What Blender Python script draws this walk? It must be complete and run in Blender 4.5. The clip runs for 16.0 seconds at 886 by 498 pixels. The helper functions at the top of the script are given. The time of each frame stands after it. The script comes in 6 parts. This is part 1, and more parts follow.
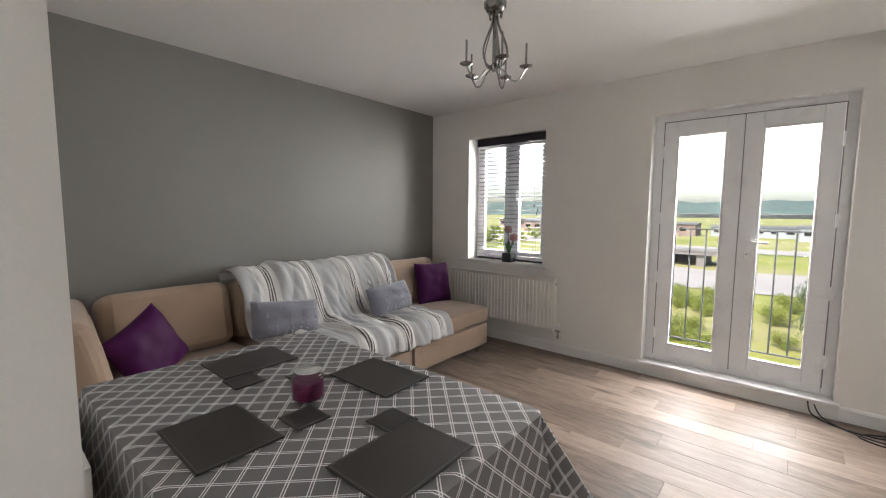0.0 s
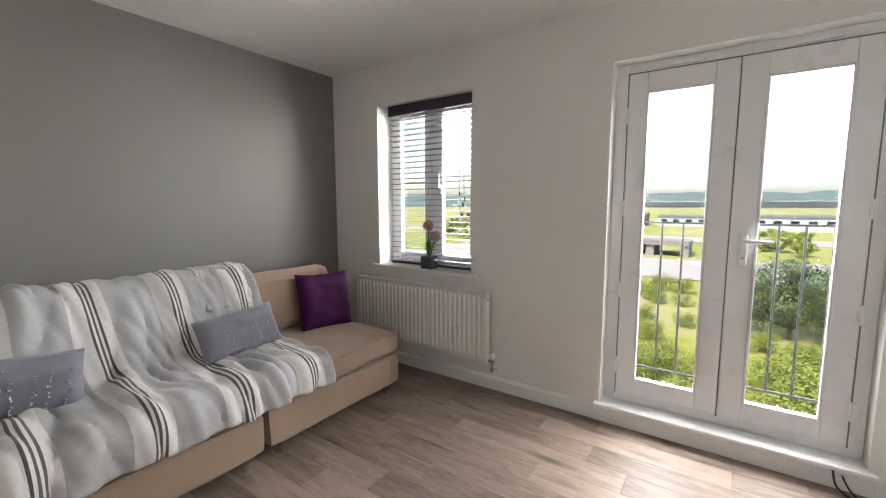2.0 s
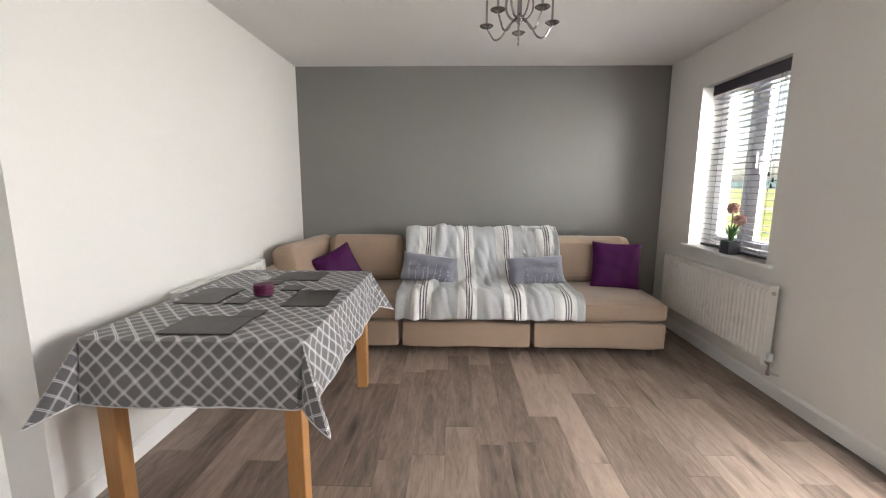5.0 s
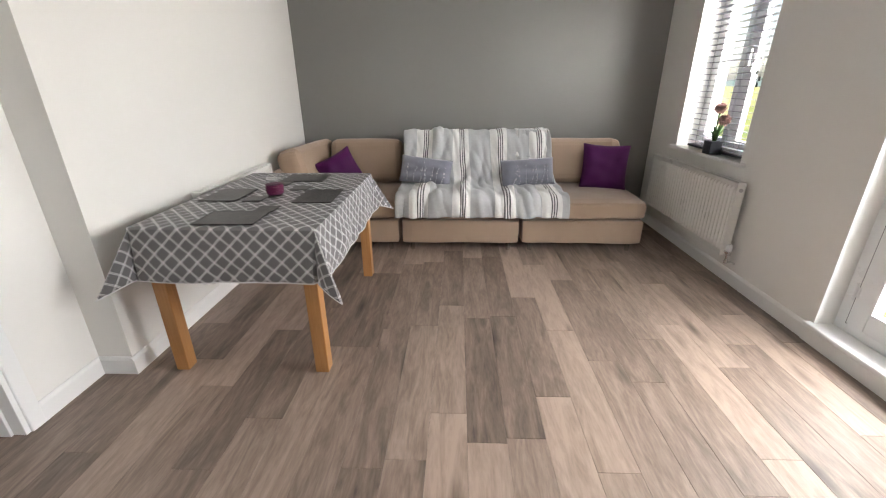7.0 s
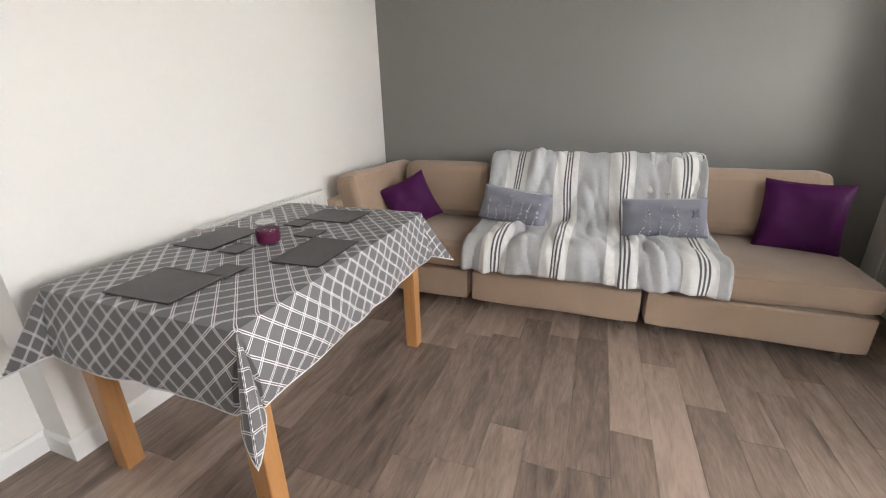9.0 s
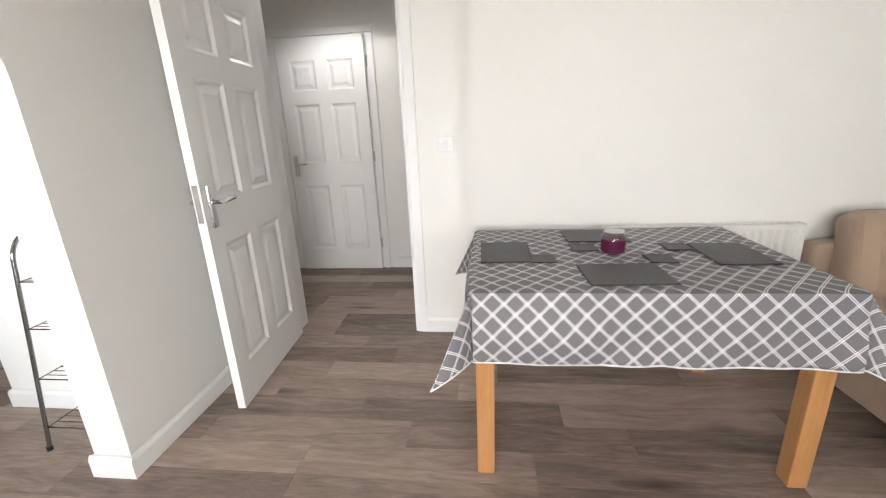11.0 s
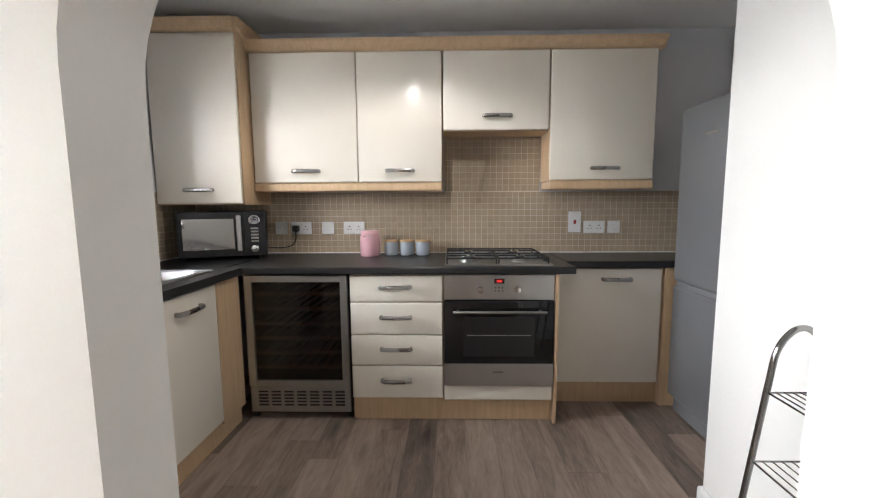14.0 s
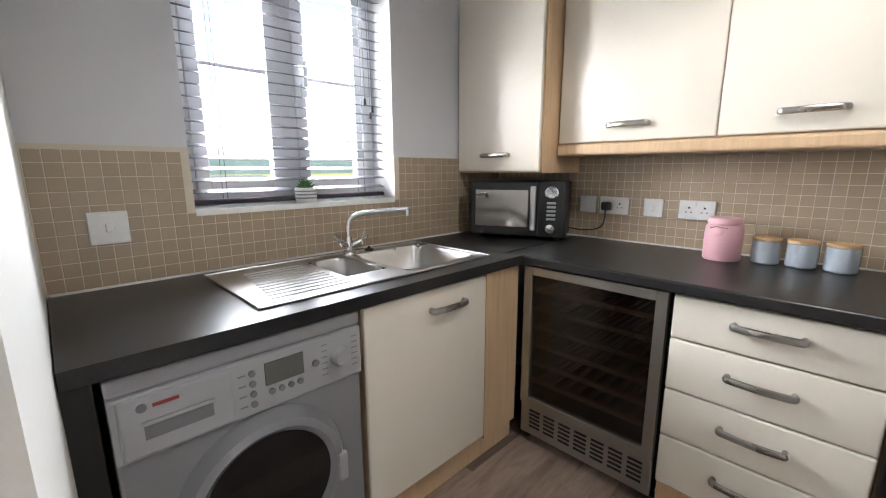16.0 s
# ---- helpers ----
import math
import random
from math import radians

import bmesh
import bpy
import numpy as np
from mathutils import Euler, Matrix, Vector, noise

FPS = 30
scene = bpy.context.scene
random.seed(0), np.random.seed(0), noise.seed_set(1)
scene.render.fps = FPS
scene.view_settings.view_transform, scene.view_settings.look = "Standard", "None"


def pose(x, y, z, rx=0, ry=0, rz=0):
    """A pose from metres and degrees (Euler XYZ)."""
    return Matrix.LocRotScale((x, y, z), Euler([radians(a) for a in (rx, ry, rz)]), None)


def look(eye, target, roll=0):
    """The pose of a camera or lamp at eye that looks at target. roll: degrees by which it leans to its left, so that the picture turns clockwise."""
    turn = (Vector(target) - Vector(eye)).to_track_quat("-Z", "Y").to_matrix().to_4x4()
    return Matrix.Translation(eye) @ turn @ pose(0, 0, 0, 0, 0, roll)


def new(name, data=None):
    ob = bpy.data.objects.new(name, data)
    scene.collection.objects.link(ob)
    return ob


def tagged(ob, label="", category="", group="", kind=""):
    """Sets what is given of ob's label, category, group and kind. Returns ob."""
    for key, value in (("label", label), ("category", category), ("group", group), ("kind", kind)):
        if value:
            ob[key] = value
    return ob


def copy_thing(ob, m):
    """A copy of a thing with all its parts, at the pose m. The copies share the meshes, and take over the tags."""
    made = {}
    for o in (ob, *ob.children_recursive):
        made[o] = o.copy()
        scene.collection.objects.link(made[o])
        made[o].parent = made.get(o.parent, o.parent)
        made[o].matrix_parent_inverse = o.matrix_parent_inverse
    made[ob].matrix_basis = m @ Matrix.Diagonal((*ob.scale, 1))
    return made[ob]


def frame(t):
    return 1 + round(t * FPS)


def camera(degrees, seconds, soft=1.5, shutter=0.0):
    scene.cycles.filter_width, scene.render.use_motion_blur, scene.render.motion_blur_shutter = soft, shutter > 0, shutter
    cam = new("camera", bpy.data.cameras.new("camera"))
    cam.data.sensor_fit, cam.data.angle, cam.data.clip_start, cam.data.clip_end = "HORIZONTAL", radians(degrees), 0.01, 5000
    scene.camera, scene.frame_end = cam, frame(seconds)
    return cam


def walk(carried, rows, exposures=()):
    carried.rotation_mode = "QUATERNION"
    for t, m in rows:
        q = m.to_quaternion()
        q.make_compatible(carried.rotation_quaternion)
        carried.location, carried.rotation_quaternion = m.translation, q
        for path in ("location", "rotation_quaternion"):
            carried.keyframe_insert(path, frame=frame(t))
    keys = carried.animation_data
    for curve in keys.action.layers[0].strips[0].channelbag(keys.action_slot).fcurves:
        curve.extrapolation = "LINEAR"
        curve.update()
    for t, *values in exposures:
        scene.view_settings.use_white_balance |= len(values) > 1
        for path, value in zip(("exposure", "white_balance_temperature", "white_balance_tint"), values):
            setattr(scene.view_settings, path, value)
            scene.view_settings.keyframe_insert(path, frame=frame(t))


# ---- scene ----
cam = camera(94.8, 16.0, soft=1.15)
PATH = [
    (0, (0.024, 0.06, 1.323), (-1.265, 1.588, 1.138), 0.4),
    (0.5, (0.011, 0.294, 1.34), (-1.136, 1.919, 1.133), -0.0),
    (1, (-0.047, 0.594, 1.353), (-1.065, 2.302, 1.141), 0.0),
    (1.5, (-0.128, 0.887, 1.339), (-1.115, 2.612, 1.117), -0.1),
    (2, (-0.274, 1.146, 1.306), (-1.403, 2.782, 1.087), -0.1),
    (2.5, (-0.264, 1.355, 1.262), (-1.73, 2.699, 1.052), -0.2),
    (3, (-0.185, 1.513, 1.273), (-1.965, 2.4, 1.064), -0.2),
    (3.5, (0.027, 1.61, 1.292), (-1.921, 2.015, 1.086), -0.4),
    (4, (0.383, 1.605, 1.321), (-1.602, 1.714, 1.111), -0.4),
    (4.2, (0.495, 1.585, 1.29), (-1.494, 1.628, 1.087), -0.0),
    (6.3, (1.17, 1.717, 1.323), (-0.746, 1.608, 0.76), -0.4),
    (6.5, (1.163, 1.716, 1.32), (-0.736, 1.617, 0.701), -0.4),
    (7, (1.126, 1.705, 1.316), (-0.728, 1.634, 0.57), -0.4),
    (7.5, (0.995, 1.696, 1.318), (-0.837, 1.642, 0.519), -0.4),
    (8, (0.739, 1.695, 1.338), (-1.103, 1.614, 0.565), -0.6),
    (8.2, (0.635, 1.718, 1.328), (-1.217, 1.6, 0.582), -0.7),
    (10.5, (-0.497, 2.274, 1.251), (-0.862, 0.402, 0.648), -3.6),
    (11, (-0.542, 2.326, 1.273), (-0.323, 0.423, 0.7), -2.5),
    (11.5, (-0.556, 2.341, 1.299), (0.183, 0.564, 0.753), -1.2),
    (12, (-0.497, 2.252, 1.284), (0.757, 0.777, 0.783), -0.9),
    (12.5, (-0.427, 2.155, 1.27), (1.225, 1.105, 0.855), -0.8),
    (13, (-0.283, 1.961, 1.241), (1.63, 1.446, 0.967), -1.1),
    (13.5, (0.025, 1.907, 1.243), (2.002, 1.707, 1.019), -0.4),
    (14, (0.283, 1.822, 1.258), (2.27, 1.863, 1.035), -0.3),
    (14.5, (0.56, 1.803, 1.271), (2.517, 2.143, 1.043), -0.2),
    (15, (0.821, 1.895, 1.265), (2.678, 2.596, 1.02), -0.2),
    (15.5, (0.983, 1.959, 1.271), (2.629, 3.057, 0.982), -0.3),
    (16, (1.038, 2.0, 1.273), (2.414, 3.4, 0.891), -0.2),
]
EXPOSURES = [(0, 1.55), (2, 1.65), (3, 1.72), (4, 2.0), (6.3, 1.97), (8, 1.93), (10.5, 2.0), (12, 1.95), (13.5, 1.72), (14.5, 1.85), (16, 2.0)]
walk(cam, [(t, look(eye, target, roll)) for t, eye, target, roll in PATH], EXPOSURES)

# ---- world and sun ----
world = bpy.data.worlds.new("sky")
scene.world = world
world.use_nodes = True
wt = world.node_tree
sky = wt.nodes.new("ShaderNodeTexSky")
sky.sky_type = "NISHITA"
sky.sun_disc = False
sky.sun_elevation = radians(48)
sky.sun_rotation = radians(200)
sky.air_density, sky.dust_density, sky.ozone_density = 1.0, 3.0, 1.0
wt.links.new(sky.outputs["Color"], wt.nodes["Background"].inputs["Color"])
wt.nodes["Background"].inputs["Strength"].default_value = 0.15
sun = new("sun", bpy.data.lights.new("sun", "SUN"))
sun.data.energy, sun.data.angle, sun.data.color = 2.8, radians(10), (1.0, 0.96, 0.9)
sun.matrix_world = look((-3, -9, 12), (0, 0, 0))

# area lamps added outside the three window openings, standing in for sky light: eye, target, width, height, watts,
# colour
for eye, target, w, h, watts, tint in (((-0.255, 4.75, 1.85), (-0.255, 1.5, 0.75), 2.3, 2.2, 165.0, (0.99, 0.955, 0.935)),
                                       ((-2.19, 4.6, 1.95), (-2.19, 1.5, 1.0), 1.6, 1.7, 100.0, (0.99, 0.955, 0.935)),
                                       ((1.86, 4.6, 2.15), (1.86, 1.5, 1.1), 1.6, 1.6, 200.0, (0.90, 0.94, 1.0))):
    sky_fill = new("sky_stand_in_lamp", bpy.data.lights.new("sky_stand_in_lamp", "AREA"))
    sky_fill.data.shape, sky_fill.data.size, sky_fill.data.size_y = "RECTANGLE", w, h
    sky_fill.data.energy, sky_fill.data.color = watts, tint
    sky_fill.matrix_world = look(eye, target)
# unseen fittings: kitchen lamp inferred from handle shadows, hall lamp added to brighten it
lamps = ((2.2, 2.05, 2.335, 6.0), (0.62, -0.78, 2.335, 4.2))
for lx, ly, lz, watts in lamps:
    bulb = new("assumed_ceiling_bulb", bpy.data.lights.new("assumed_ceiling_bulb", "SPOT"))
    bulb.data.spot_size, bulb.data.spot_blend = radians(152), 0.35
    bulb.data.energy, bulb.data.color, bulb.data.shadow_soft_size = watts, (1.0, 0.965, 0.955), 0.06
    bulb.location = (lx, ly, lz - 0.12)


# ---- materials ----
def sock(node, name):
    return node.inputs[name]


def mat(name, col, rough=0.5, metal=0.0, var=0.08, scale=6.0, bump=0.0, fine=120.0, rvar=0.1, sheen=0.0, coat=0.0, spec=0.5):
    """A plain surface with variation at two scales, in world metres."""
    m = bpy.data.materials.new(name)
    m.use_nodes = True
    nt = m.node_tree
    b = nt.nodes["Principled BSDF"]
    co = nt.nodes.new("ShaderNodeTexCoord")
    n1 = nt.nodes.new("ShaderNodeTexNoise")
    n2 = nt.nodes.new("ShaderNodeTexNoise")
    for n, s_, d in ((n1, scale, 4), (n2, fine, 3)):
        n.inputs["Scale"].default_value, n.inputs["Detail"].default_value = s_, d
        nt.links.new(co.outputs["Object"], n.inputs["Vector"])
    add = nt.nodes.new("ShaderNodeMath")
    add.operation = "ADD"
    nt.links.new(n1.outputs["Fac"], add.inputs[0])
    nt.links.new(n2.outputs["Fac"], add.inputs[1])
    mr = nt.nodes.new("ShaderNodeMapRange")
    mr.inputs["From Min"].default_value, mr.inputs["From Max"].default_value = 0.5, 1.5
    mr.inputs["To Min"].default_value, mr.inputs["To Max"].default_value = 1 - var, 1 + var
    nt.links.new(add.outputs[0], mr.inputs["Value"])
    mul = nt.nodes.new("ShaderNodeVectorMath")
    mul.operation = "SCALE"
    mul.inputs[0].default_value = col
    nt.links.new(mr.outputs[0], mul.inputs["Scale"])
    nt.links.new(mul.outputs[0], b.inputs["Base Color"])
    r = nt.nodes.new("ShaderNodeMapRange")
    r.inputs["To Min"].default_value, r.inputs["To Max"].default_value = max(rough - rvar, 0.02), min(rough + rvar, 1)
    nt.links.new(n1.outputs["Fac"], r.inputs["Value"])
    nt.links.new(r.outputs[0], b.inputs["Roughness"])
    b.inputs["Metallic"].default_value = metal
    b.inputs["Specular IOR Level"].default_value = spec
    b.inputs["Sheen Weight"].default_value = sheen
    b.inputs["Coat Weight"].default_value = coat
    if bump:
        bp = nt.nodes.new("ShaderNodeBump")
        bp.inputs["Strength"].default_value, bp.inputs["Distance"].default_value = bump, 0.002
        nt.links.new(n2.outputs["Fac"], bp.inputs["Height"])
        nt.links.new(bp.outputs[0], b.inputs["Normal"])
    return m


def ramp(nt, stops):
    r = nt.nodes.new("ShaderNodeValToRGB")
    e = r.color_ramp.elements
    while len(e) < len(stops):
        e.new(0.5)
    for el, (p, c) in zip(e, stops):
        el.position, el.color = p, (*c, 1)
    return r


def wood_mat(name, stops, along=(1, 14, 14), rough=0.45, by_object=False, knots=0.0, scale=3.0, bump=0.15):
    m = bpy.data.materials.new(name)
    m.use_nodes = True
    nt = m.node_tree
    b = nt.nodes["Principled BSDF"]
    co = nt.nodes.new("ShaderNodeTexCoord")
    mp = nt.nodes.new("ShaderNodeMapping")
    mp.inputs["Scale"].default_value = along
    nt.links.new(co.outputs["Object"], mp.inputs["Vector"])
    vec = mp.outputs[0]
    info = nt.nodes.new("ShaderNodeObjectInfo")
    if by_object:
        k = nt.nodes.new("ShaderNodeMath")
        k.operation = "MULTIPLY"
        k.inputs[1].default_value = 53.0
        nt.links.new(info.outputs["Random"], k.inputs[0])
        av = nt.nodes.new("ShaderNodeVectorMath")
        nt.links.new(vec, av.inputs[0])
        nt.links.new(k.outputs[0], av.inputs[1])
        vec = av.outputs[0]
    n1 = nt.nodes.new("ShaderNodeTexNoise")
    n1.inputs["Scale"].default_value, n1.inputs["Detail"].default_value, n1.inputs["Distortion"].default_value = scale, 8, 1.1 if by_object else 0.6
    n1.inputs["Roughness"].default_value = 0.62
    nt.links.new(vec, n1.inputs["Vector"])
    n2 = nt.nodes.new("ShaderNodeTexNoise")
    n2.inputs["Scale"].default_value, n2.inputs["Detail"].default_value = scale * 6, 4
    nt.links.new(vec, n2.inputs["Vector"])
    f = nt.nodes.new("ShaderNodeMath")
    f.operation = "MULTIPLY_ADD"
    f.inputs[1].default_value = 0.35
    nt.links.new(n2.outputs["Fac"], f.inputs[0])
    nt.links.new(n1.outputs["Fac"], f.inputs[2])
    fac = f.outputs[0]
    if by_object:
        g = nt.nodes.new("ShaderNodeMath")
        g.operation = "MULTIPLY_ADD"
        g.inputs[1].default_value = 0.46
        nt.links.new(info.outputs["Random"], g.inputs[0])
        nt.links.new(fac, g.inputs[2])
        h = nt.nodes.new("ShaderNodeMath")
        h.operation = "ADD"
        h.inputs[1].default_value = -0.27
        nt.links.new(g.outputs[0], h.inputs[0])
        fac = h.outputs[0]
    rp = ramp(nt, stops)
    nt.links.new(fac, rp.inputs["Fac"])
    colour = rp.outputs["Color"]
    if knots:
        kp = nt.nodes.new("ShaderNodeMapping")
        kp.inputs["Scale"].default_value = (0.45, 0.35, 1)
        nt.links.new(vec, kp.inputs["Vector"])
        vo = nt.nodes.new("ShaderNodeTexVoronoi")
        vo.inputs["Scale"].default_value = 2.6
        nt.links.new(kp.outputs[0], vo.inputs["Vector"])
        kr = nt.nodes.new("ShaderNodeMapRange")
        kr.inputs["From Min"].default_value, kr.inputs["From Max"].default_value = 0.02, 0.2
        kr.inputs["To Min"].default_value, kr.inputs["To Max"].default_value = 1 - knots, 1
        nt.links.new(vo.outputs["Distance"], kr.inputs["Value"])
        ms = nt.nodes.new("ShaderNodeVectorMath")
        ms.operation = "SCALE"
        nt.links.new(colour, ms.inputs[0])
        nt.links.new(kr.outputs[0], ms.inputs["Scale"])
        colour = ms.outputs[0]
    nt.links.new(colour, b.inputs["Base Color"])
    rr = nt.nodes.new("ShaderNodeMapRange")
    rr.inputs["To Min"].default_value, rr.inputs["To Max"].default_value = rough - 0.08, rough + 0.12
    nt.links.new(n1.outputs["Fac"], rr.inputs["Value"])
    nt.links.new(rr.outputs[0], b.inputs["Roughness"])
    bp = nt.nodes.new("ShaderNodeBump")
    bp.inputs["Strength"].default_value, bp.inputs["Distance"].default_value = bump, 0.001
    nt.links.new(n2.outputs["Fac"], bp.inputs["Height"])
    nt.links.new(bp.outputs[0], b.inputs["Normal"])
    return m


def band_mat(name, base, lines, rough=0.85):
    """Cloth whose stripes run along v: (from, to, colour) over u, repeating each unit of u."""
    m = bpy.data.materials.new(name)
    m.use_nodes = True
    nt = m.node_tree
    b = nt.nodes["Principled BSDF"]
    uv = nt.nodes.new("ShaderNodeTexCoord")
    sp = nt.nodes.new("ShaderNodeSeparateXYZ")
    nt.links.new(uv.outputs["UV"], sp.inputs[0])
    fr = nt.nodes.new("ShaderNodeMath")
    fr.operation = "FRACT"
    nt.links.new(sp.outputs["X"], fr.inputs[0])
    stops = [(0.0, base)]
    for a, c, colr in lines:
        stops += [(a, colr), (c, base)]
    rp = ramp(nt, stops)
    rp.color_ramp.interpolation = "CONSTANT"
    nt.links.new(fr.outputs[0], rp.inputs["Fac"])
    nz = nt.nodes.new("ShaderNodeTexNoise")
    nz.inputs["Scale"].default_value, nz.inputs["Detail"].default_value = 60, 5
    nt.links.new(uv.outputs["Object"], nz.inputs["Vector"])
    mr = nt.nodes.new("ShaderNodeMapRange")
    mr.inputs["To Min"].default_value, mr.inputs["To Max"].default_value = 0.85, 1.12
    nt.links.new(nz.outputs["Fac"], mr.inputs["Value"])
    ms = nt.nodes.new("ShaderNodeVectorMath")
    ms.operation = "SCALE"
    nt.links.new(rp.outputs["Color"], ms.inputs[0])
    nt.links.new(mr.outputs[0], ms.inputs["Scale"])
    nt.links.new(ms.outputs[0], b.inputs["Base Color"])
    b.inputs["Roughness"].default_value = rough
    b.inputs["Sheen Weight"].default_value = 0.2
    wv = nt.nodes.new("ShaderNodeTexNoise")
    wv.inputs["Scale"].default_value = 500
    nt.links.new(uv.outputs["Object"], wv.inputs["Vector"])
    bp = nt.nodes.new("ShaderNodeBump")
    bp.inputs["Strength"].default_value, bp.inputs["Distance"].default_value = 0.3, 0.002
    nt.links.new(wv.outputs["Fac"], bp.inputs["Height"])
    nt.links.new(bp.outputs[0], b.inputs["Normal"])
    return m


def lattice_mat(name, base, line, pitch):
    """Printed cloth: a diamond lattice of double lines in flat cloth metres."""
    m = bpy.data.materials.new(name)
    m.use_nodes = True
    nt = m.node_tree
    b = nt.nodes["Principled BSDF"]
    uv = nt.nodes.new("ShaderNodeTexCoord")
    sp = nt.nodes.new("ShaderNodeSeparateXYZ")
    nt.links.new(uv.outputs["UV"], sp.inputs[0])

    def math_(op, a, c=None):
        n = nt.nodes.new("ShaderNodeMath")
        n.operation = op
        for i, v in ((0, a), (1, c)):
            if v is None:
                continue
            if isinstance(v, (int, float)):
                n.inputs[i].default_value = v
            else:
                nt.links.new(v, n.inputs[i])
        return n.outputs[0]
    masks = []
    for op in ("ADD", "SUBTRACT"):
        d = math_("DIVIDE", math_(op, sp.outputs["X"], sp.outputs["Y"]), pitch)
        near = math_("ABSOLUTE", math_("SUBTRACT", math_("FRACT", d), 0.5))
        masks.append(math_("MULTIPLY", math_("LESS_THAN", near, 0.082), math_("GREATER_THAN", near, 0.033)))
    mask = math_("MAXIMUM", masks[0], masks[1])
    mx = nt.nodes.new("ShaderNodeMix")
    mx.data_type = "RGBA"
    nz = nt.nodes.new("ShaderNodeTexNoise")
    nz.inputs["Scale"].default_value, nz.inputs["Detail"].default_value = 350, 3
    nt.links.new(uv.outputs["UV"], nz.inputs["Vector"])
    rp = ramp(nt, [(0.3, tuple(c * 0.82 for c in base)), (0.7, tuple(c * 1.15 for c in base))])
    nt.links.new(nz.outputs["Fac"], rp.inputs["Fac"])
    nt.links.new(mask, mx.inputs["Factor"])
    nt.links.new(rp.outputs["Color"], mx.inputs["A"])
    mx.inputs["B"].default_value = (*line, 1)
    nt.links.new(mx.outputs["Result"], b.inputs["Base Color"])
    b.inputs["Roughness"].default_value = 0.55
    bp = nt.nodes.new("ShaderNodeBump")
    bp.inputs["Strength"].default_value, bp.inputs["Distance"].default_value = 0.2, 0.001
    nt.links.new(nz.outputs["Fac"], bp.inputs["Height"])
    nt.links.new(bp.outputs[0], b.inputs["Normal"])
    return m


def glass_mat(name, col=(1, 1, 1), rough=0.0):
    m = bpy.data.materials.new(name)
    m.use_nodes = True
    nt = m.node_tree
    nt.nodes.remove(nt.nodes["Principled BSDF"])
    t, g, mix = nt.nodes.new("ShaderNodeBsdfTransparent"), nt.nodes.new("ShaderNodeBsdfGlossy"), nt.nodes.new("ShaderNodeMixShader")
    t.inputs["Color"].default_value = (*col, 1)
    g.inputs["Roughness"].default_value = rough
    lw = nt.nodes.new("ShaderNodeLayerWeight")
    pw = nt.nodes.new("ShaderNodeMath")
    pw.operation = "POWER"
    pw.inputs[1].default_value = 5.0
    lw.inputs["Blend"].default_value = 0.5
    nt.links.new(lw.outputs["Facing"], pw.inputs[0])
    mr = nt.nodes.new("ShaderNodeMapRange")
    mr.inputs["To Min"].default_value, mr.inputs["To Max"].default_value = 0.04, 0.8
    nt.links.new(pw.outputs[0], mr.inputs["Value"])
    nt.links.new(mr.outputs[0], mix.inputs[0])
    nt.links.new(t.outputs[0], mix.inputs[1])
    nt.links.new(g.outputs[0], mix.inputs[2])
    nt.links.new(mix.outputs[0], nt.nodes["Material Output"].inputs["Surface"])
    return m


def emit_mat(name, col, strength):
    m = bpy.data.materials.new(name)
    m.use_nodes = True
    b = m.node_tree.nodes["Principled BSDF"]
    b.inputs["Base Color"].default_value = (0.02, 0.02, 0.02, 1)
    b.inputs["Emission Color"].default_value = (*col, 1)
    b.inputs["Emission Strength"].default_value = strength
    return m


WHITE_WALL = mat("white_wall_paint", (0.80, 0.79, 0.76), 0.55, var=0.025, scale=1.5, bump=0.08, fine=260)
GREY_WALL = mat("grey_wall_paint", (0.225, 0.222, 0.210), 0.58, var=0.03, scale=1.2, bump=0.08, fine=260)
LILAC_WALL = mat("pale_grey_kitchen_paint", (0.62, 0.62, 0.645), 0.55, var=0.025, scale=1.5, bump=0.08, fine=260)
CEIL = mat("ceiling_paint", (0.76, 0.75, 0.73), 0.8, var=0.02, scale=1.0, bump=0.1, fine=200)
GLOSS_WHITE = mat("white_gloss_paint", (0.80, 0.80, 0.79), 0.42, var=0.02, scale=4)
UPVC = mat("white_upvc", (0.82, 0.83, 0.84), 0.3, var=0.02)
CREAM = mat("cream_lacquer", (0.80, 0.745, 0.65), 0.22, var=0.02, scale=2, rvar=0.05)
BEECH = wood_mat("pale_beech", [(0.3, (0.50, 0.33, 0.19)), (0.85, (0.66, 0.47, 0.29))], (14, 14, 1.0), 0.4)
OAK_LEG = wood_mat("honey_oak", [(0.3, (0.36, 0.16, 0.05)), (0.85, (0.49, 0.255, 0.10))], (14, 14, 1.0), 0.35)
PLANK = wood_mat("grey_oak_plank", [(0.2, (0.090, 0.068, 0.055)), (0.5, (0.210, 0.159, 0.128)), (0.95, (0.42, 0.322, 0.262))], (1, 6.0, 6.0), 0.5, True, 0.7, 2.8)
JOINT = mat("floor_joint", (0.06, 0.045, 0.035), 0.8)
WORKTOP = mat("black_laminate", (0.020, 0.0195, 0.020), 0.3, var=0.35, scale=60, fine=300, bump=0.06, rvar=0.03, spec=0.35)
STEEL = mat("brushed_steel", (0.48, 0.475, 0.465), 0.32, 1.0, var=0.06, scale=3, fine=220)
SINK_STEEL = mat("sink_steel", (0.50, 0.50, 0.50), 0.3, 1.0, var=0.05, scale=3, fine=220)
CHROME = mat("chrome", (0.75, 0.75, 0.76), 0.08, 1.0, var=0.02, rvar=0.03)
DARK_CHROME = mat("smoky_chrome", (0.30, 0.295, 0.29), 0.14, 1.0, var=0.05, rvar=0.04)
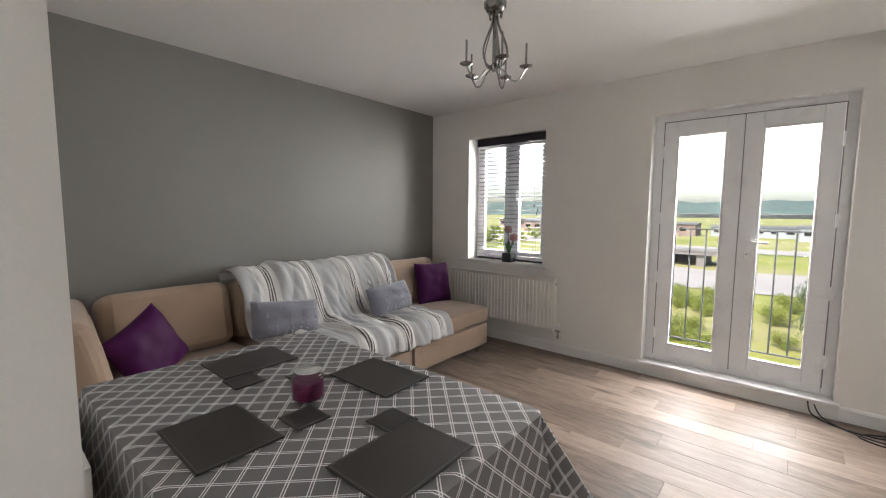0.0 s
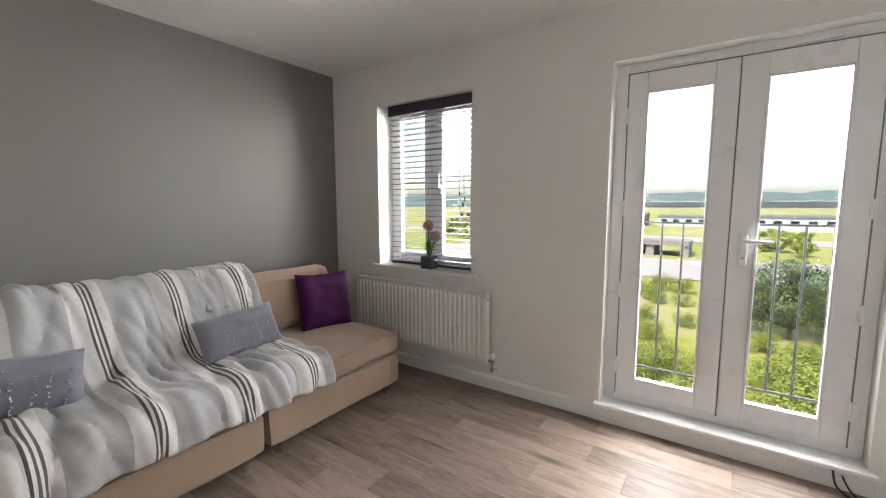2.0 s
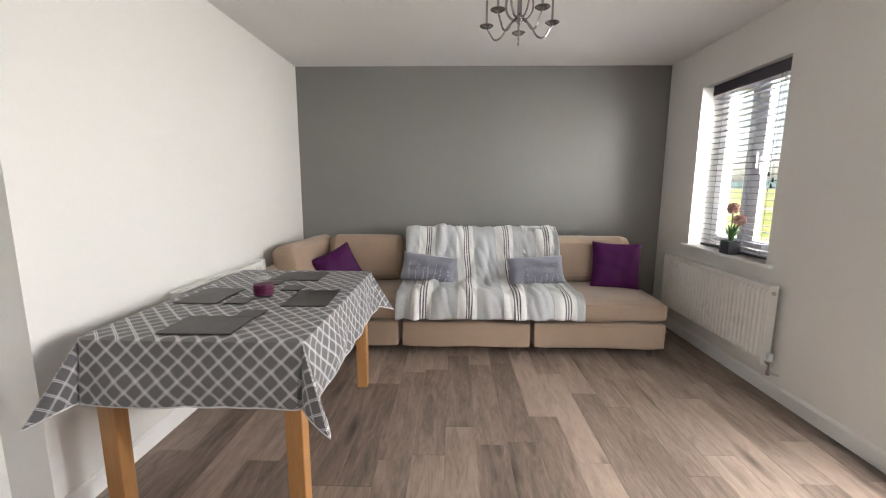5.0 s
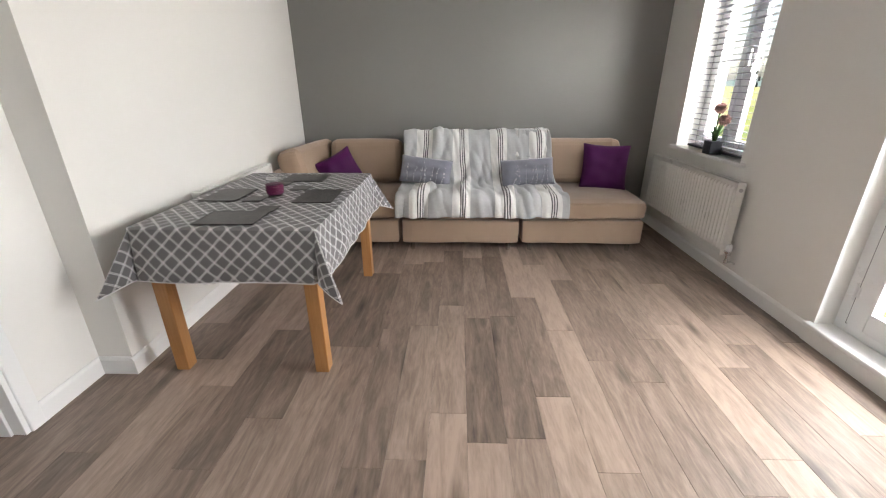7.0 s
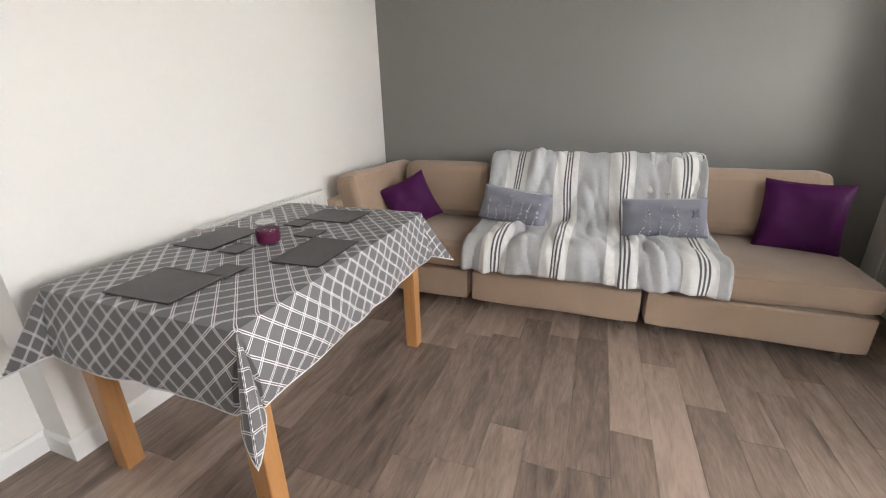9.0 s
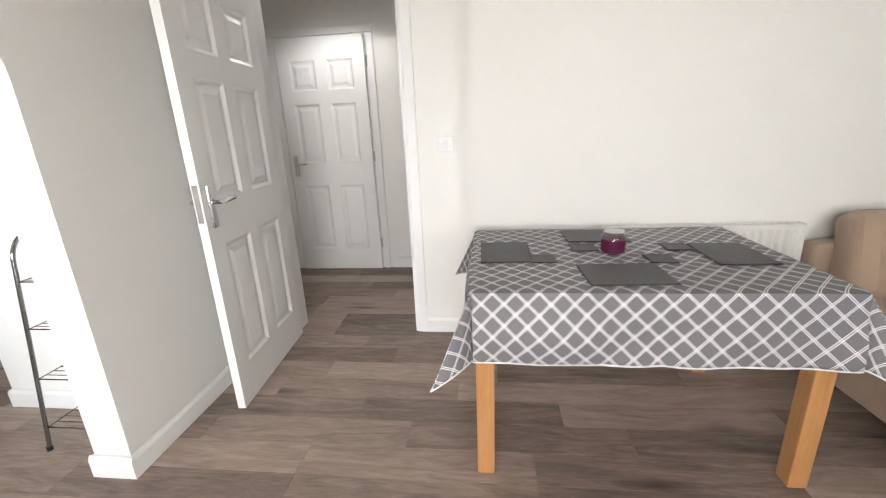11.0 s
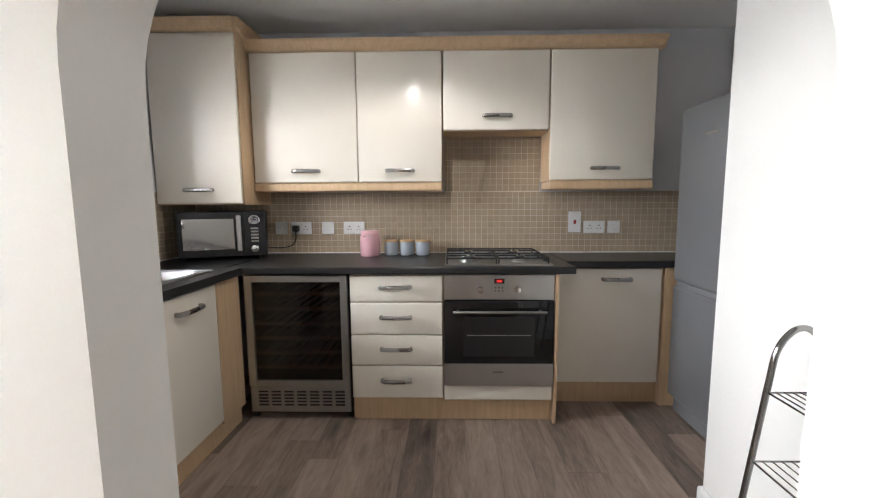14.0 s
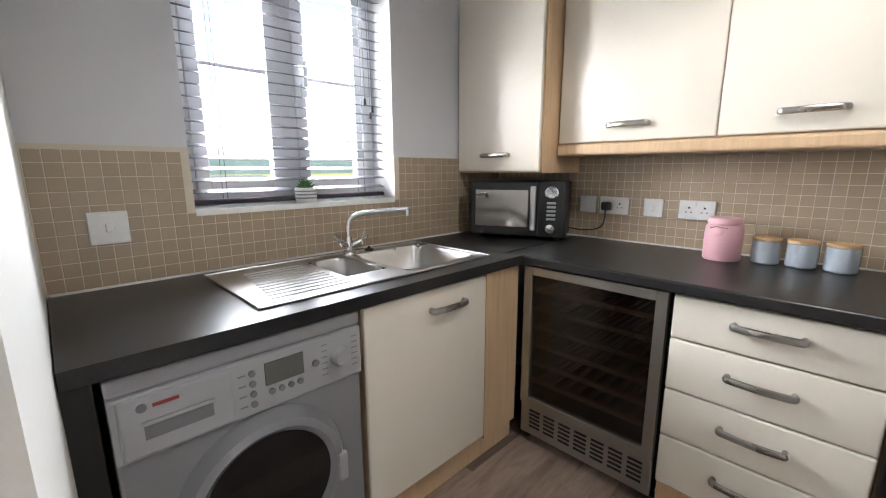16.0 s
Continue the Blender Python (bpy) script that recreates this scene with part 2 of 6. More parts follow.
PEWTER = mat("satin_nickel", (0.40, 0.385, 0.365), 0.28, 1.0, var=0.05)
BLACK_GLASS = mat("black_oven_glass", (0.008, 0.008, 0.009), 0.05, var=0.1, rvar=0.02)
BLACK = mat("black_plastic", (0.012, 0.012, 0.013), 0.4, var=0.1)
IRON = mat("cast_iron", (0.014, 0.014, 0.015), 0.6, var=0.2, bump=0.2)
RAIL = mat("dark_green_rail_paint", (0.008, 0.012, 0.012), 0.7)
SILVER = mat("silver_grey_lacquer", (0.29, 0.295, 0.315), 0.38, 0.25, var=0.03, scale=2)
FRIDGE = mat("silver_fridge_skin", (0.22, 0.222, 0.235), 0.38, 0.3, var=0.03, scale=2)
WM_WHITE = mat("pale_silver_plastic", (0.40, 0.405, 0.425), 0.4, var=0.03)
GREY_PRINT = mat("grey_print", (0.20, 0.20, 0.21), 0.5)
RED_PRINT = mat("red_print", (0.32, 0.04, 0.04), 0.5)
TAN = mat("tan_woven_fabric", (0.365, 0.265, 0.19), 0.85, var=0.14, scale=4, bump=0.5, fine=420, sheen=0.25)
PURPLE = mat("purple_satin", (0.062, 0.004, 0.066), 0.6, var=0.2, scale=6, bump=0.2, fine=300, spec=0.22)
PILLOW_GREY = mat("blue_grey_velvet", (0.20, 0.205, 0.25), 0.7, var=0.16, scale=14, bump=0.4, fine=400, sheen=0.3)
SEQUIN = mat("silver_sequin", (0.75, 0.75, 0.8), 0.15, 1.0)
THROW = band_mat("striped_throw_cloth", (0.76, 0.75, 0.735), [(0.03, 0.055, (0.10, 0.095, 0.10)), (0.085, 0.11, (0.10, 0.095, 0.10)), (0.14, 0.165, (0.10, 0.095, 0.10)), (0.28, 0.84, (0.47, 0.48, 0.49))])
CLOTH = lattice_mat("lattice_tablecloth", (0.150, 0.147, 0.152), (0.78, 0.78, 0.79), 0.074)
HEM = mat("white_hem", (0.72, 0.72, 0.73), 0.7)
LEATHER = mat("charcoal_leatherette", (0.030, 0.027, 0.026), 0.42, var=0.15, bump=0.35, fine=260)
STITCH = mat("grey_stitching", (0.16, 0.15, 0.15), 0.8)
WAX = mat("plum_candle_wax", (0.09, 0.005, 0.04), 0.5, spec=0.3)
CLEAR = glass_mat("clear_glass")
SMOKED = glass_mat("smoked_glass", (0.62, 0.58, 0.54))
PINK = mat("pink_enamel", (0.72, 0.41, 0.45), 0.3, var=0.03)
BLUEGREY = mat("pale_blue_grey_glaze", (0.36, 0.40, 0.45), 0.3, var=0.05)
CORK = wood_mat("pale_bamboo", [(0.3, (0.42, 0.26, 0.13)), (0.8, (0.58, 0.38, 0.2))], (4, 4, 4), 0.5)
BLIND = mat("grey_blind_slat", (0.075, 0.075, 0.09), 0.4, var=0.04)
VALANCE = mat("dark_plum_valance", (0.020, 0.016, 0.026), 0.4)
RADIATOR = mat("radiator_enamel", (0.76, 0.755, 0.72), 0.3, var=0.02)
SOCKET = mat("white_switch_plastic", (0.74, 0.74, 0.74), 0.3)
GROUT = mat("pale_grout", (0.62, 0.56, 0.46), 0.8, var=0.06)
SLATE = mat("dark_slate_planter", (0.035, 0.04, 0.05), 0.5, var=0.2, bump=0.2)
LEAF = mat("strap_leaf", (0.045, 0.13, 0.03), 0.45, var=0.3, scale=20)
PETAL = mat("dusty_pink_petal", (0.42, 0.24, 0.22), 0.7, var=0.3, scale=60)
DARKWOOD = wood_mat("dark_beech_shelf", [(0.3, (0.08, 0.042, 0.027)), (0.8, (0.2, 0.12, 0.08))], (14, 2, 14), 0.5)
INNER = mat("cooler_lining", (0.02, 0.02, 0.022), 0.5)
ROOF_DARK = mat("slate_roof", (0.08, 0.08, 0.085), 0.7)


def tile_material():
    m = bpy.data.materials.new("beige_mosaic_glaze")
    m.use_nodes = True
    nt = m.node_tree
    b = nt.nodes["Principled BSDF"]
    geo, co = nt.nodes.new("ShaderNodeNewGeometry"), nt.nodes.new("ShaderNodeTexCoord")
    info = nt.nodes.new("ShaderNodeObjectInfo")
    add = nt.nodes.new("ShaderNodeMath")
    nt.links.new(geo.outputs["Random Per Island"], add.inputs[0])
    nt.links.new(info.outputs["Random"], add.inputs[1])
    fr = nt.nodes.new("ShaderNodeMath")
    fr.operation = "FRACT"
    nt.links.new(add.outputs[0], fr.inputs[0])
    nz = nt.nodes.new("ShaderNodeTexNoise")
    nz.inputs["Scale"].default_value = 30
    nt.links.new(co.outputs["Object"], nz.inputs["Vector"])
    k = nt.nodes.new("ShaderNodeMath")
    k.operation = "MULTIPLY_ADD"
    k.inputs[1].default_value = 0.5
    nt.links.new(nz.outputs["Fac"], k.inputs[0])
    nt.links.new(fr.outputs[0], k.inputs[2])
    rp = ramp(nt, [(0.1, (0.34, 0.262, 0.18)), (1.0, (0.385, 0.30, 0.21))])
    nt.links.new(k.outputs[0], rp.inputs["Fac"])
    nt.links.new(rp.outputs["Color"], b.inputs["Base Color"])
    b.inputs["Roughness"].default_value = 0.28
    return m


TILE = tile_material()


# ---- mesh helpers ----
def part(name, bm, material, parent=None, label="", smooth=False):
    me = bpy.data.meshes.new(name)
    bm.normal_update()
    bm.to_mesh(me)
    bm.free()
    me.materials.append(material)
    if smooth:
        for p in me.polygons:
            p.use_smooth = True
        me.set_sharp_from_angle(angle=radians(40))
    ob = new(name, me)
    if parent:
        ob.parent = parent
        base = parent.location if parent.parent is None else parent.parent.location
        ob.matrix_parent_inverse = Matrix.Translation(-base) if parent.parent is None else Matrix.Identity(4)
    if label:
        tagged(ob, label)
    return ob


def thing(name, at, label, category, group="", kind=""):
    ob = new(name)
    ob.location = at
    ob.empty_display_size = 0.1
    return tagged(ob, label, category, group, kind)


def structure(name, bm, material, label="", smooth=False):
    return tagged(part(name, bm, material, None, "", smooth), label, "", "", "structure")


def box(x0, x1, y0, y1, z0, z1, bevel=0.0, bm=None, seg=2, m=None):
    bm = bm or bmesh.new()
    mm = Matrix.LocRotScale(((x0 + x1) / 2, (y0 + y1) / 2, (z0 + z1) / 2), None, (abs(x1 - x0), abs(y1 - y0), abs(z1 - z0)))
    r = bmesh.ops.create_cube(bm, size=1, matrix=mm)
    if bevel:
        es = list({e for v in r["verts"] for e in v.link_edges})
        r = bmesh.ops.bevel(bm, geom=es, offset=bevel, segments=seg, affect="EDGES", profile=0.5)
    if m is not None:
        bmesh.ops.transform(bm, matrix=m, verts=r["verts"])
    return bm


def rod(a, b, r, bm=None, n=10, r2=None):
    bm = bm or bmesh.new()
    a, b = Vector(a), Vector(b)
    d = b - a
    m = Matrix.Translation((a + b) / 2) @ d.to_track_quat("Z", "Y").to_matrix().to_4x4()
    bmesh.ops.create_cone(bm, cap_ends=True, segments=n, radius1=r, radius2=r if r2 is None else r2, depth=d.length, matrix=m)
    return bm


def tube(points, r, bm=None, n=8, flat=1.0):
    """A round bar swept along points."""
    bm = bm or bmesh.new()
    pts = [Vector(p) for p in points]
    rings, ref = [], Vector((0.3, 0.2, 0.93)).normalized()
    for i, p in enumerate(pts):
        d = (pts[min(i + 1, len(pts) - 1)] - pts[max(i - 1, 0)]).normalized()
        u = d.cross(ref).normalized()
        w = u.cross(d).normalized()
        ref = w
        rings.append([bm.verts.new(p + (u * math.cos(2 * math.pi * k / n) + w * flat * math.sin(2 * math.pi * k / n)) * r) for k in range(n)])
    for a, b in zip(rings, rings[1:]):
        for k in range(n):
            bm.faces.new((a[k], a[(k + 1) % n], b[(k + 1) % n], b[k]))
    bm.faces.new(rings[0][::-1])
    bm.faces.new(rings[-1])
    return bm


def lathe(profile, at, bm=None, n=24, axis=None):
    """Turns (radius, height) pairs about an upright axis at a place."""
    bm = bm or bmesh.new()
    m = Matrix.Translation(at) @ (axis or Matrix.Identity(4))
    rings = [[bm.verts.new(m @ Vector((max(r, 1e-4) * math.cos(2 * math.pi * k / n), max(r, 1e-4) * math.sin(2 * math.pi * k / n), z))) for k in range(n)] for r, z in profile]
    for a, b in zip(rings, rings[1:]):
        for k in range(n):
            bm.faces.new((a[k], a[(k + 1) % n], b[(k + 1) % n], b[k]))
    bm.faces.new(rings[0][::-1])
    bm.faces.new(rings[-1])
    return bm


def smooth_path(pts, k=6):
    """Catmull-Rom points through pts."""
    p = [Vector(pts[0])] + [Vector(q) for q in pts] + [Vector(pts[-1])]
    out = []
    for i in range(1, len(p) - 2):
        for j in range(k):
            t = j / k
            a, b, c, d = p[i - 1:i + 3]
            out.append(0.5 * (2 * b + (c - a) * t + (2 * a - 5 * b + 4 * c - d) * t * t + (3 * b - a - 3 * c + d) * t ** 3))
    return out + [p[-2]]


def sheet(nu, nv, func, uv):
    """A grid of cloth with its flat coordinates as UV."""
    bm = bmesh.new()
    layer = bm.loops.layers.uv.new("UVMap")
    vs = [[bm.verts.new(func(i / nu, j / nv)) for j in range(nv + 1)] for i in range(nu + 1)]
    for i in range(nu):
        for j in range(nv):
            f = bm.faces.new((vs[i][j], vs[i + 1][j], vs[i + 1][j + 1], vs[i][j + 1]))
            for lp, (a, b) in zip(f.loops, ((i, j), (i + 1, j), (i + 1, j + 1), (i, j + 1))):
                lp[layer].uv = uv(a / nu, b / nv)
    return bm


def pillow(m, w, h, t, n=14, seed=0, pinch=0.06):
    """A stuffed cushion: a soft slab w by h with pointed corners."""
    bm = bmesh.new()
    sides = []
    for s in (1, -1):
        vs = []
        for i in range(n + 1):
            row = []
            for j in range(n + 1):
                u, v = 2 * i / n - 1, 2 * j / n - 1
                puff = ((1 - u ** 4) * (1 - v ** 4)) ** 0.45
                x = u * w / 2 * (1 - pinch * (1 - v * v) * 1.2)
                z = v * h / 2 * (1 - pinch * (1 - u * u) * 1.2)
                nz = noise.noise(Vector((u * 2.2 + seed * 7, v * 2.2, s * 3))) * 0.014 * puff
                row.append(bm.verts.new(m @ Vector((x, s * (t / 2 * puff + nz), z))))
            vs.append(row)
        for i in range(n):
            for j in range(n):
                q = (vs[i][j], vs[i + 1][j], vs[i + 1][j + 1], vs[i][j + 1])
                bm.faces.new(q[::-1] if s > 0 else q)
        sides.append(vs)
    bmesh.ops.remove_doubles(bm, verts=bm.verts[:], dist=0.0008)
    return bm


def soft_box(x0, x1, y0, y1, z0, z1, r=0.05, puff=0.02, seed=0, m=None):
    """An upholstery block with rounded edges and bulging faces."""
    bm = bmesh.new()
    n = 10
    bmesh.ops.create_cube(bm, size=2)
    bmesh.ops.subdivide_edges(bm, edges=bm.edges[:], cuts=n, use_grid_fill=True)
    hx, hy, hz = (x1 - x0) / 2, (y1 - y0) / 2, (z1 - z0) / 2
    c = Vector(((x0 + x1) / 2, (y0 + y1) / 2, (z0 + z1) / 2))
    for v in bm.verts:
        u = v.co.copy()
        p = Vector((u.x * hx, u.y * hy, u.z * hz))
        inner = Vector((max(-hx + r, min(hx - r, p.x)), max(-hy + r, min(hy - r, p.y)), max(-hz + r, min(hz - r, p.z))))
        d = p - inner
        if d.length > 1e-6:
            p = inner + d.normalized() * r
        w = (1 - u.x ** 2 * 0.9) * (1 - u.y ** 2 * 0.9) * (1 - u.z ** 2 * 0.9)
        k = max(abs(u.x), abs(u.y), abs(u.z))
        axis = Vector([math.copysign(1, q) if abs(abs(q) - k) < 1e-5 else 0 for q in u])
        p += axis * puff * w * 4
        p += Vector((noise.noise(p * 5 + Vector((seed, 0, 0))), noise.noise(p * 5 + Vector((0, seed, 9))), noise.noise(p * 5 + Vector((3, 0, seed))))) * 0.006
        v.co = (m @ p) if m is not None else c + p
    return bm


# ---- the rooms: x across the flat, y towards the windows ----
GX, WY, NY, KX, AX0, AX1, SY, HY = -3.15, 0.12, 3.63, 3.15, 0.85, 1.01, -0.05, -1.32
H = 2.40

bm = box(GX - 0.2, KX + 0.2, HY - 0.2, NY + 0.3, -0.15, -0.006)
floor_ob = structure("floor", bm, JOINT, "grey-brown oak plank floor through all rooms")
structure("ceiling", box(GX - 0.2, KX + 0.2, HY - 0.2, NY + 0.3, H, H + 0.15), CEIL, "plain matt white painted ceiling")
structure("wall_west", box(GX - 0.2, GX, HY - 0.2, NY + 0.3, -0.006, H), GREY_WALL, "mid grey painted feature wall behind the sofa")

# window wall with three openings
LW = (-2.63, -1.745, 0.81, 2.085)
FD = (-0.835, 0.325, 0.108, 2.088)
KW = (1.42, 2.30, 1.135, 2.15)
bm = bmesh.new()
x = GX
for a, b, z0, z1 in (LW, FD):
    box(x, a, NY, NY + 0.3, -0.006, H, bm=bm)
    box(a, b, NY, NY + 0.3, -0.006, z0, bm=bm)
    box(a, b, NY, NY + 0.3, z1, H, bm=bm)
    x = b
box(x, AX1 - 0.05, NY, NY + 0.3, -0.006, H, bm=bm)
structure("wall_north", bm, WHITE_WALL, "white painted outer wall with window and glazed doors")
bm = bmesh.new()
a, b, z0, z1 = KW
box(AX1 - 0.05, a, NY, NY + 0.3, -0.006, H, bm=bm)
box(a, b, NY, NY + 0.3, -0.006, z0, bm=bm)
box(a, b, NY, NY + 0.3, z1, H, bm=bm)
box(b, KX + 0.2, NY, NY + 0.3, -0.006, H, bm=bm)
wall_kn = structure("wall_kitchen_north", bm, LILAC_WALL, "pale grey kitchen wall with a window over the sink")
wall_ke = structure("wall_kitchen_east", box(KX, KX + 0.2, HY - 0.2, NY, -0.006, H), LILAC_WALL, "pale grey kitchen wall behind the units")
structure("wall_south", box(GX, -0.47, SY - 0.1, WY, -0.006, H), WHITE_WALL, "white painted wall beside the dining table")
bm = box(-0.47, -0.10, SY - 0.1, SY, -0.006, H)
box(-0.10, 0.745, SY - 0.1, SY, 2.04, H, bm=bm)
box(0.745, AX0, SY - 0.1, SY, -0.006, H, bm=bm)
structure("wall_doorway", bm, WHITE_WALL, "white painted wall around the hall doorway")
bm = box(GX, KX, HY - 0.2, HY, -0.006, H)
box(-1.5, -1.4, HY, SY - 0.1, -0.006, H, bm=bm)
box(1.75, 1.85, HY, SY - 0.1, -0.006, H, bm=bm)
structure("wall_hall", bm, WHITE_WALL, "white painted walls of the hall beyond the doorway")
bm = box(AX1, 1.86, SY - 0.1, 0.79, -0.006, H)
box(1.86, KX, SY - 0.1, SY, -0.006, H, bm=bm)
structure("wall_kitchen_south", bm, WHITE_WALL, "white boxed-in cupboard wall beside the fridge recess")

# dividing wall with an arched opening
bm = bmesh.new()
y0, y1, spring, rise = 1.170, 2.355, 1.45, 0.455
ring = [(SY - 0.1, -0.006), (y0, -0.006)]
for k in range(33):
    a = math.pi * (1 - k / 32)
    ring.append(((y0 + y1) / 2 + math.cos(a) * (y1 - y0) / 2, spring + math.sin(a) * rise))
ring += [(y1, -0.006), (NY, -0.006), (NY, H), (SY - 0.1, H)]
f = bm.faces.new([bm.verts.new((AX0, yy, zz)) for yy, zz in ring])
r = bmesh.ops.extrude_face_region(bm, geom=[f])
bmesh.ops.translate(bm, verts=[v for v in r["geom"] if isinstance(v, bmesh.types.BMVert)], vec=(AX1 - AX0, 0, 0))
bmesh.ops.recalc_face_normals(bm, faces=bm.faces[:])
structure("wall_arch", bm, WHITE_WALL, "white dividing wall with an arched opening to the kitchen", True)


def skirt(a, b, out, h=0.095, t=0.014):
    """A skirting board from a to b, standing out by its thickness towards out."""
    bm = bmesh.new()
    a, b, o = Vector((*a, 0)), Vector((*b, 0)), Vector((*out, 0))
    prof = [(0, -0.002), (t, -0.002), (t, h - 0.018), (t * 0.55, h - 0.004), (t * 0.3, h), (0, h)]
    ends = [[bm.verts.new(p + o * u + Vector((0, 0, z))) for u, z in prof] for p in (a, b)]
    for k in range(6):
        bm.faces.new((ends[0][k], ends[0][(k + 1) % 6], ends[1][(k + 1) % 6], ends[1][k]))
    bm.faces.new(ends[0])
    bm.faces.new(ends[1][::-1])
    bmesh.ops.recalc_face_normals(bm, faces=bm.faces[:])
    structure("baseboard", bm, GLOSS_WHITE, "white gloss skirting board along the wall foot")


for a, b, o in (((GX, WY), (GX, NY), (1, 0)), ((GX, WY), (-0.456, WY), (0, 1)), ((-0.47, SY), (-0.47, WY), (1, 0)), ((-0.47, SY), (-0.12, SY), (0, 1)),
                ((GX, NY), (-0.83, NY), (0, -1)), ((0.33, NY), (AX0, NY), (0, -1)), ((AX0, SY), (AX0, 1.175), (-1, 0)), ((AX0 - 0.014, 1.175), (AX1 + 0.014, 1.175), (0, 1)),
                ((AX0 - 0.014, 2.36), (AX1 + 0.014, 2.36), (0, -1)), ((AX0, 2.36), (AX0, NY), (-1, 0)), ((AX1, 0.79), (1.86, 0.79), (0, 1)), ((1.86, 0.805), (1.86, 0.0), (1, 0)),
                ((AX1, 0.79), (AX1, 1.175), (1, 0)), ((AX1, 2.36), (AX1, 3.0), (1, 0)), ((-1.4, HY), (0.36, HY), (0, 1)), ((1.3, HY), (1.75, HY), (0, 1))):
    skirt(a, b, o)

# door lining, stops and architrave of the hall doorway
bm = box(-0.10, -0.072, SY - 0.104, SY + 0.004, 0, 2.04, 0.002)
box(0.717, 0.745, SY - 0.104, SY + 0.004, 0, 2.04, 0.002, bm)
box(-0.072, 0.717, SY - 0.104, SY + 0.004, 2.012, 2.04, 0.002, bm)
box(-0.072, -0.06, SY - 0.104, SY - 0.05, 0, 2.012, 0.002, bm)
structure("trim", bm, GLOSS_WHITE, "white gloss door lining with stops")
bm = box(-0.155, -0.092, SY - 0.122, SY - 0.1, 0, 2.1, 0.005)
box(0.737, 0.80, SY - 0.122, SY - 0.1, 0, 2.1, 0.005, bm)
structure("trim", bm, GLOSS_WHITE, "white gloss architrave on the hall side")
bm = box(-0.15, -0.09, SY, SY + 0.016, 0, 2.1, 0.005)
box(-0.15, 0.80, SY, SY + 0.016, 2.04, 2.1, 0.005, bm)
structure("trim", bm, GLOSS_WHITE, "white gloss architrave on the room side")


def lever(bm, s, w, z, d):
    """A lever on a backplate on a door face; d is the outward side, w the way the lever points."""
    box(s - 0.02, s + 0.02, min(0, d * 0.008), max(0, d * 0.008), z - 0.11, z + 0.07, 0.003, bm)
    tube([(s, d * 0.006, z), (s, d * 0.045, z), (s + w * 0.02, d * 0.052, z), (s + w * 0.115, d * 0.05, z + 0.004)], 0.009, bm)


def panel_door(name, hinge, turn, label, w=0.762, h=1.981, mirror=1):
    """A moulded six-panel door leaf: local x runs from the hinge, y is its thickness."""
    door = thing(name, (*hinge, 0.006), label, "door", "", "structure")
    m = pose(*hinge, 0.006, 0, 0, turn)
    th = 0.038
    bm = bmesh.new()
    stile, mid = 0.105, 0.10
    pw = (w - 2 * stile - mid) / 2
    rows = ((0.20, 0.80), (1.00, 1.50), (1.61, 1.85))
    xs = (0, stile, stile + pw, stile + pw + mid, w - stile, w)
    box(0, xs[1], -th / 2, th / 2, 0, h, 0, bm)
    box(xs[2], xs[3], -th / 2, th / 2, 0, h, 0, bm)
    box(xs[4], w, -th / 2, th / 2, 0, h, 0, bm)
    zs = [0] + [z for q in rows for z in q] + [h]
    for k in range(0, 8, 2):
        for c in (1, 3):
            box(xs[c], xs[c + 1], -th / 2, th / 2, zs[k], zs[k + 1], 0, bm)
    bmesh.ops.transform(bm, matrix=m, verts=bm.verts[:])
    part("leaf", bm, GLOSS_WHITE, door)
    for z0_, z1_ in rows:
        for c in (1, 3):
            b2 = bmesh.new()
            for s in (-1, 1):
                f0, f1 = s * (th / 2), s * (th / 2 - 0.011)
                o = [(xs[c], z0_), (xs[c + 1], z0_), (xs[c + 1], z1_), (xs[c], z1_)]
                loops = []
                for inset, dep in ((0.0, f0), (0.016, f1), (0.030, f1), (0.055, s * (th / 2 - 0.003))):
                    loops.append([b2.verts.new((px + (inset if px == xs[c] else -inset), dep, pz + (inset if pz == z0_ else -inset))) for px, pz in o])
                for la, lb in zip(loops, loops[1:]):
                    for k in range(4):
                        b2.faces.new((la[k], la[(k + 1) % 4], lb[(k + 1) % 4], lb[k]))
                b2.faces.new(loops[-1])
            bmesh.ops.recalc_face_normals(b2, faces=b2.faces[:])
            bmesh.ops.transform(b2, matrix=m, verts=b2.verts[:])
            part("panel", b2, GLOSS_WHITE, door)
    for s in (-1, 1):
        b3 = bmesh.new()
        lever(b3, w - 0.055, -1, 1.0, s)
        bmesh.ops.transform(b3, matrix=m @ Matrix.Translation((0, s * th / 2, 0)), verts=b3.verts[:])
        part("handle", b3, CHROME, door, "polished lever handle on backplate", True)
    b4 = box(w - 0.0005, w + 0.002, -0.012, 0.012, 0.92, 1.08)
    bmesh.ops.transform(b4, matrix=m, verts=b4.verts[:])
    part("latch_plate", b4, CHROME, door)
    for z in (0.2, 1.0, 1.78):
        b5 = rod((-0.006, -mirror * th / 2, z), (-0.006, -mirror * th / 2, z + 0.09), 0.007)
        bmesh.ops.transform(b5, matrix=m, verts=b5.verts[:])
        part("hinge", b5, STEEL, door)
    return door


panel_door("door_1", (0.703, 0.005), 93.8, "white moulded six-panel door standing open into the living room")
panel_door("door_2", (0.46, HY + 0.03), 0, "closed white moulded six-panel door in the hall", h=2.03)
bm = box(0.385, 0.445, HY, HY + 0.022, 0, 2.045, 0.005)
box(1.24, 1.30, HY, HY + 0.022, 0, 2.045, 0.005, bm)
box(0.385, 1.30, HY, HY + 0.022, 2.047, 2.107, 0.005, bm)
